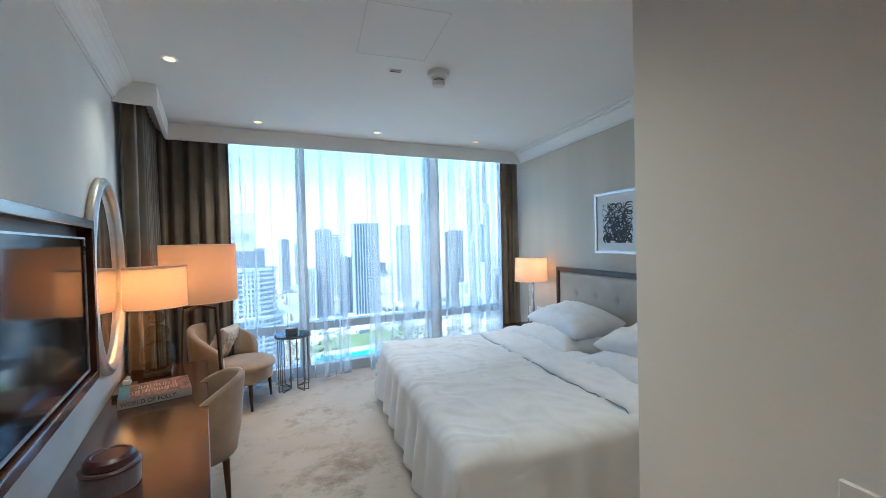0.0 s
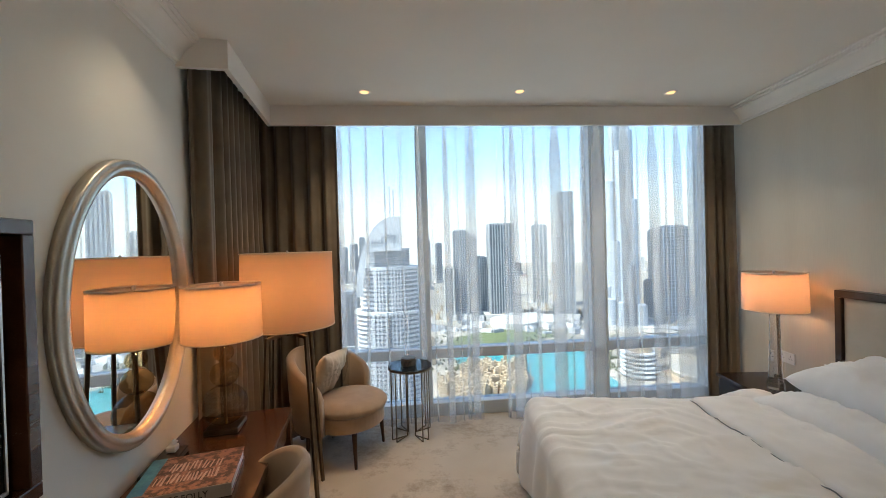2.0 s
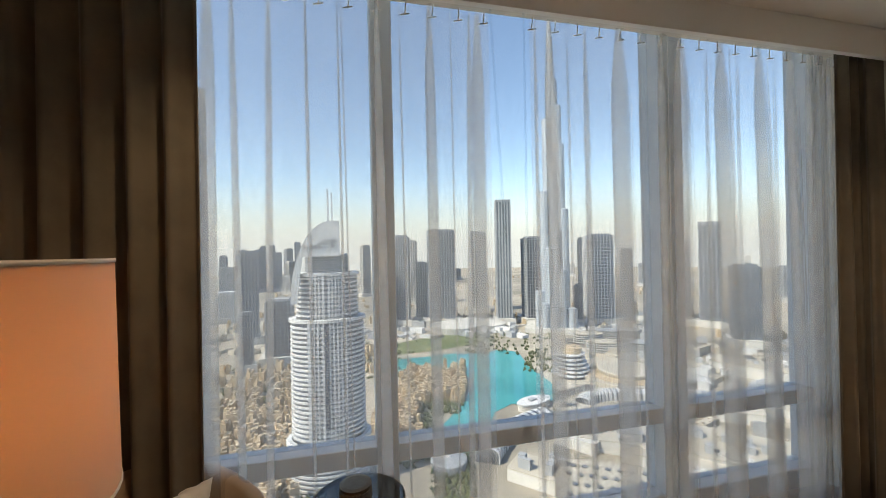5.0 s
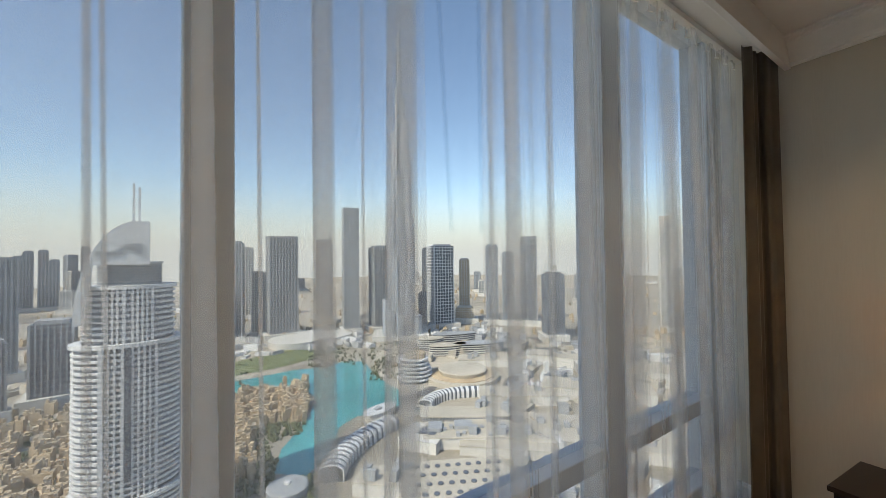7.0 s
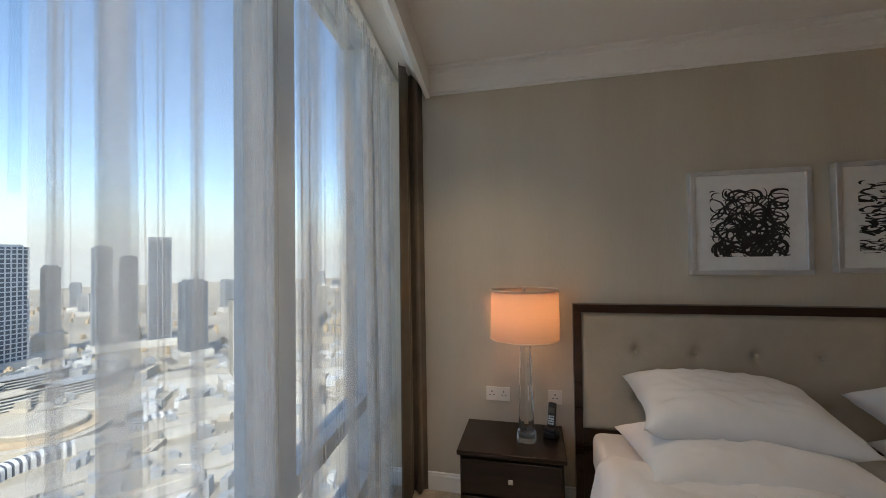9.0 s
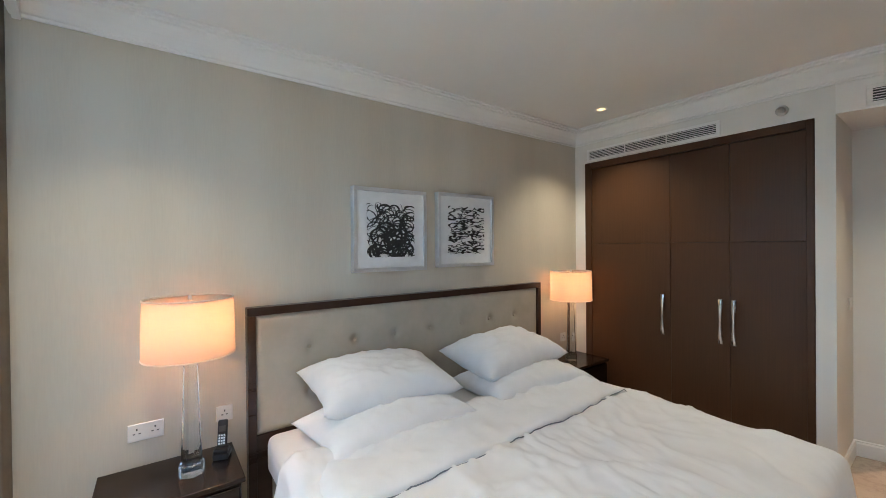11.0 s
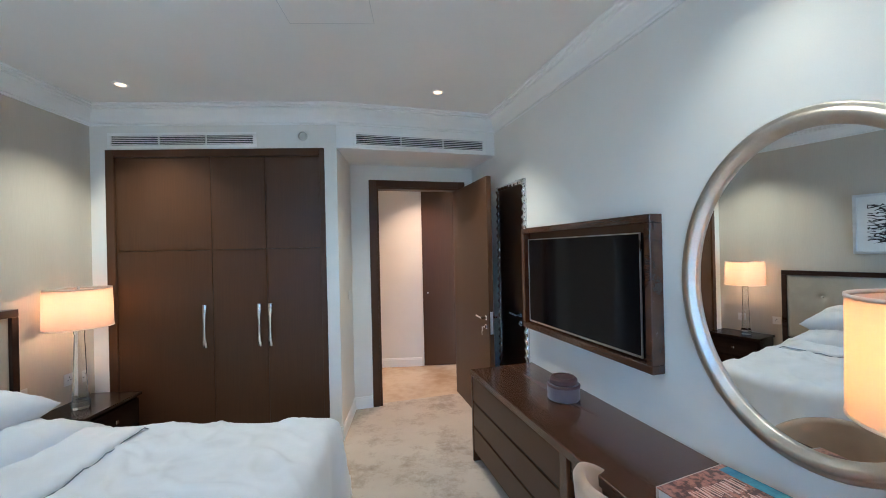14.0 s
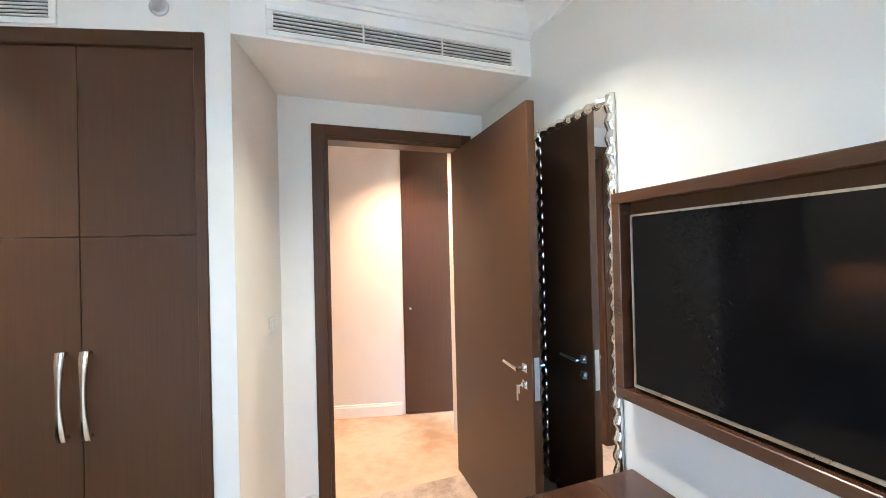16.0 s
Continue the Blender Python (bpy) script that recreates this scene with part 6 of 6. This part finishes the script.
disc = thing("round_roof", Matrix.Translation(far(7.2, dist(-29.0))), "grey round roof among trees", "roof")
part("drum", lathe(bmesh.new(), [(17, 0), (17.5, 8), (16, 9), (3, 10)], 36), conc_grey, disc)
part("cap", lathe(bmesh.new(), [(3, 10), (2.4, 12), (0.6, 12.6)], 20), white_tower, disc)
ter = thing("terraced_building", Matrix.Translation(far(24.6, 665)), "white building with curved terraces", "building")
for k in range(6):
    part("core", lathe(bmesh.new(), [(25 - 0.9 * k, 6.2 * k), (25 - 0.9 * k, 6.2 * k + 6.2)], 36, 1.5 * math.sin(k), 0), glass_blue, ter)
    part("terrace", lathe(bmesh.new(), [(28 - 0.9 * k, 6.2 * k + 4.0), (29.5 - 0.9 * k, 6.2 * k + 4.4), (29.5 - 0.9 * k, 6.2 * k + 6.4), (28 - 0.9 * k, 6.8 + 6.2 * k)], 36, 2.2 * math.sin(k * 1.1), 0), white_tower, ter, "white curved terrace")
part("crown", lathe(bmesh.new(), [(17, 37), (17, 46), (15, 46.5)], 32, 2, 0), sandstone, ter, "round sand coloured crown")
for k, (az, el, w) in enumerate(((27.0, -12.9, 60), (30.5, -12.2, 110), (29.5, -13.9, 80), (34.0, -13.6, 110))):
    cb = thing("curved_building", Matrix.Translation(far(az, dist(el))) @ pose(0, 0, 0, 0, 0, -az + 18), "long low curved building with pale floor bands", "building")
    part("glazing", oval_body(w / 2, 17, 0, 18), glass_dark, cb, "dark glazed storeys")
    bm = bmesh.new()
    oval_stack(bm, w / 2 + 1.5, 18.5, 2, 20, 4.5, 1.6)
    o = part("floor_bands", bm, conc_pale, cb)
    o["kind"] = "stuff"
    part("roof", oval_body(w / 2 + 2, 19, 19.5, 21), conc_grey if k % 2 else roof_pale, cb)
for az, el, rr in ((8.3, -11.6, 60), (10.8, -11.0, 40), (13.0, -11.3, 50)):
    op = thing("round_hall", Matrix.Translation(far(az, dist(el))), "low curved hall beside the park", "building")
    part("ring", lathe(bmesh.new(), [(rr, 0), (rr * 1.02, 14), (rr * 0.8, 17), (rr * 0.3, 18)], 36), conc_pale, op)


# ---- low roofs, ramps and walls of the quarter round the mall ----
def low_quarter(name, material, spots, seed, label):
    r = random.Random(seed)
    bm = bmesh.new()
    for az0, az1, el0, el1, n, big in spots:
        for _ in range(n):
            p = far(r.uniform(az0, az1), dist(r.uniform(el0, el1)))
            w, l, h = r.uniform(6, 34) * big, r.uniform(5, 16) * big, r.uniform(3, 15)
            m = Matrix.Translation(p) @ pose(0, 0, 0, 0, 0, r.choice((-28, 20, 62, -70)) + r.uniform(-8, 8))
            box(bm, -w / 2, w / 2, -l / 2, l / 2, 0, h, m=m)
            box(bm, -w / 2, w / 2, -l / 2, -l / 2 + 1, h, h + 1.5, m=m)
            for q in range(3):
                x, y = r.uniform(-w / 2, w / 2 - 3), r.uniform(-l / 2, l / 2 - 2)
                box(bm, x, x + 3, y, y + 2, h, h + r.uniform(1, 3), m=m)
    ob = part(name, bm, material, None, label)
    tagged(ob, label, "roofs", kind="stuff")


low_quarter("white_roofs", white_tower, [(38, 66, -17.2, -12.5, 60, 1.0), (38, 62, -34, -23, 40, 0.7), (-10, 18, -12.8, -10.6, 30, 1.3), (27, 38, -12.0, -10.5, 20, 1.2)], 41, "white low roofs and canopies far below")
low_quarter("grey_roofs", conc_grey, [(38, 66, -17.2, -11.0, 60, 1.0), (38, 62, -34, -20, 40, 0.6), (-30, 18, -12.8, -10.2, 50, 1.2), (25, 38, -12.2, -10.2, 30, 1.2)], 43, "grey low roofs and ramps far below")
low_quarter("sand_roofs", roof_pale, [(38, 68, -24, -11, 110, 1.3), (-34, -12, -13.5, -10, 60, 1.2), (26, 38, -15.0, -11, 24, 1.0)], 47, "sand coloured low roofs far below")
for pts in ([(23, -14.0), (30, -13.0), (38, -13.6), (46, -13.0), (46, -12.6), (38, -13.1), (30, -12.5), (23, -13.4)], [(34, -22), (38, -17), (44, -14), (44.6, -14.2), (38.8, -17.5), (35.2, -22)], [(56, -24), (60, -16), (64, -13), (65, -13.2), (61.5, -16.5), (58, -24)]):
    flat("road", pts, 0.5, road_grey, "asphalt road between the low roofs")


# ---- old town houses and greenery ----
def houses(name, spots, seed, label):
    r = random.Random(seed)
    bm = bmesh.new()
    for az0, az1, el0, el1, n in spots:
        for _ in range(n):
            p = far(r.uniform(az0, az1), dist(r.uniform(el0, el1)))
            w, l, h, a = r.uniform(5, 11), r.uniform(5, 11), r.uniform(5, 17), r.uniform(-25, 25)
            m = Matrix.Translation(p) @ pose(0, 0, 0, 0, 0, a)
            box(bm, -w / 2, w / 2, -l / 2, l / 2, 0, h, m=m)
            box(bm, -w / 2 + 1, -w / 2 + 4, -l / 2 + 1, -l / 2 + 4, h, h + r.uniform(2, 6), m=m)
            box(bm, w / 2 - 4, w / 2, l / 2 - 5, l / 2, h, h + r.uniform(1, 3), m=m)
            for k in range(2):
                z = h * (0.3 + 0.33 * k)
                for q in range(3):
                    x = -w / 2 + w * (q + 0.5) / 3
                    box(bm, x - 0.7, x + 0.7, -l / 2 - 0.15, -l / 2 + 0.3, z, z + 1.9, m=m)
    ob = part(name, bm, sandstone, None, label)
    tagged(ob, label, "houses", kind="stuff")


houses("old_town_houses", [(0.5, 9.8, -21.3, -17.0, 210), (-3.5, 3.0, -27, -19.5, 130), (-30, -13, -26, -14.5, 380), (-34, -14, -37, -26, 220), (-12, -3, -17, -13.5, 40)], 5, "sandstone old town houses with flat roofs")
houses("far_city_houses", [(-48, 70, -11, -4.2, 500)], 6, "low sand coloured city blocks far off")


def clumps(name, spots, seed, label):
    r = random.Random(seed)
    bm = bmesh.new()
    for az0, az1, el0, el1, n in spots:
        for _ in range(n):
            p = far(r.uniform(az0, az1), dist(r.uniform(el0, el1)))
            for k in range(3):
                s, q = r.uniform(1.0, 2.4), p + Vector((r.uniform(-4, 4), r.uniform(-4, 4), 0))
                vs = lathe(bm, [(s * 0.4, q.z), (s * r.uniform(0.8, 1.1), q.z + s * 0.8), (s * r.uniform(0.7, 1.0), q.z + s * 1.6), (s * 0.25, q.z + s * 2.3)], 7, q.x, q.y)
    ob = part(name, bm, tree_green, None, label)
    tagged(ob, label, "trees", kind="stuff")


clumps("park_trees", [(0, 5.5, -29, -20.5, 160), (5, 11, -34, -27.8, 120), (3, 9, -23, -20.8, 60), (10, 22, -15, -12, 110), (-30, -13, -36, -14, 520), (-14, 3, -18, -12.5, 160), (18.5, 23.5, -17.2, -14.8, 60)], 3, "dark green trees among the houses")


# neighbouring tower close by, its open roof frame beside a taller shaft
near = thing("neighbour_tower", Matrix.Translation(far(-26.4, 120, 0)) @ pose(0, 0, 0, 0, 0, 26.4), "grey and white tower with an open roof frame", "tower")
part("shaft", one_box(-16, -1.2, 4, 20, GZ, 150), conc_grey, near, "taller grey shaft")
part("corner_post", one_box(2.6, 4.9, 0, 8, GZ, 45.5), conc_grey, near, "grey corner post")
part("roof_beam", one_box(-1.2, 2.6, 0.5, 7.5, 40.5, 45.5), conc_grey, near)
part("curtain_wall", one_box(-5, 2.6, -1, 8, GZ, 26), alu_white, near, "pale glazed wall")
for k in range(16):
    part("floor_band", one_box(-5.1, 2.55, -1.06, -0.9, -172 + 12 * k, -171.6 + 12 * k), conc_pale, near)
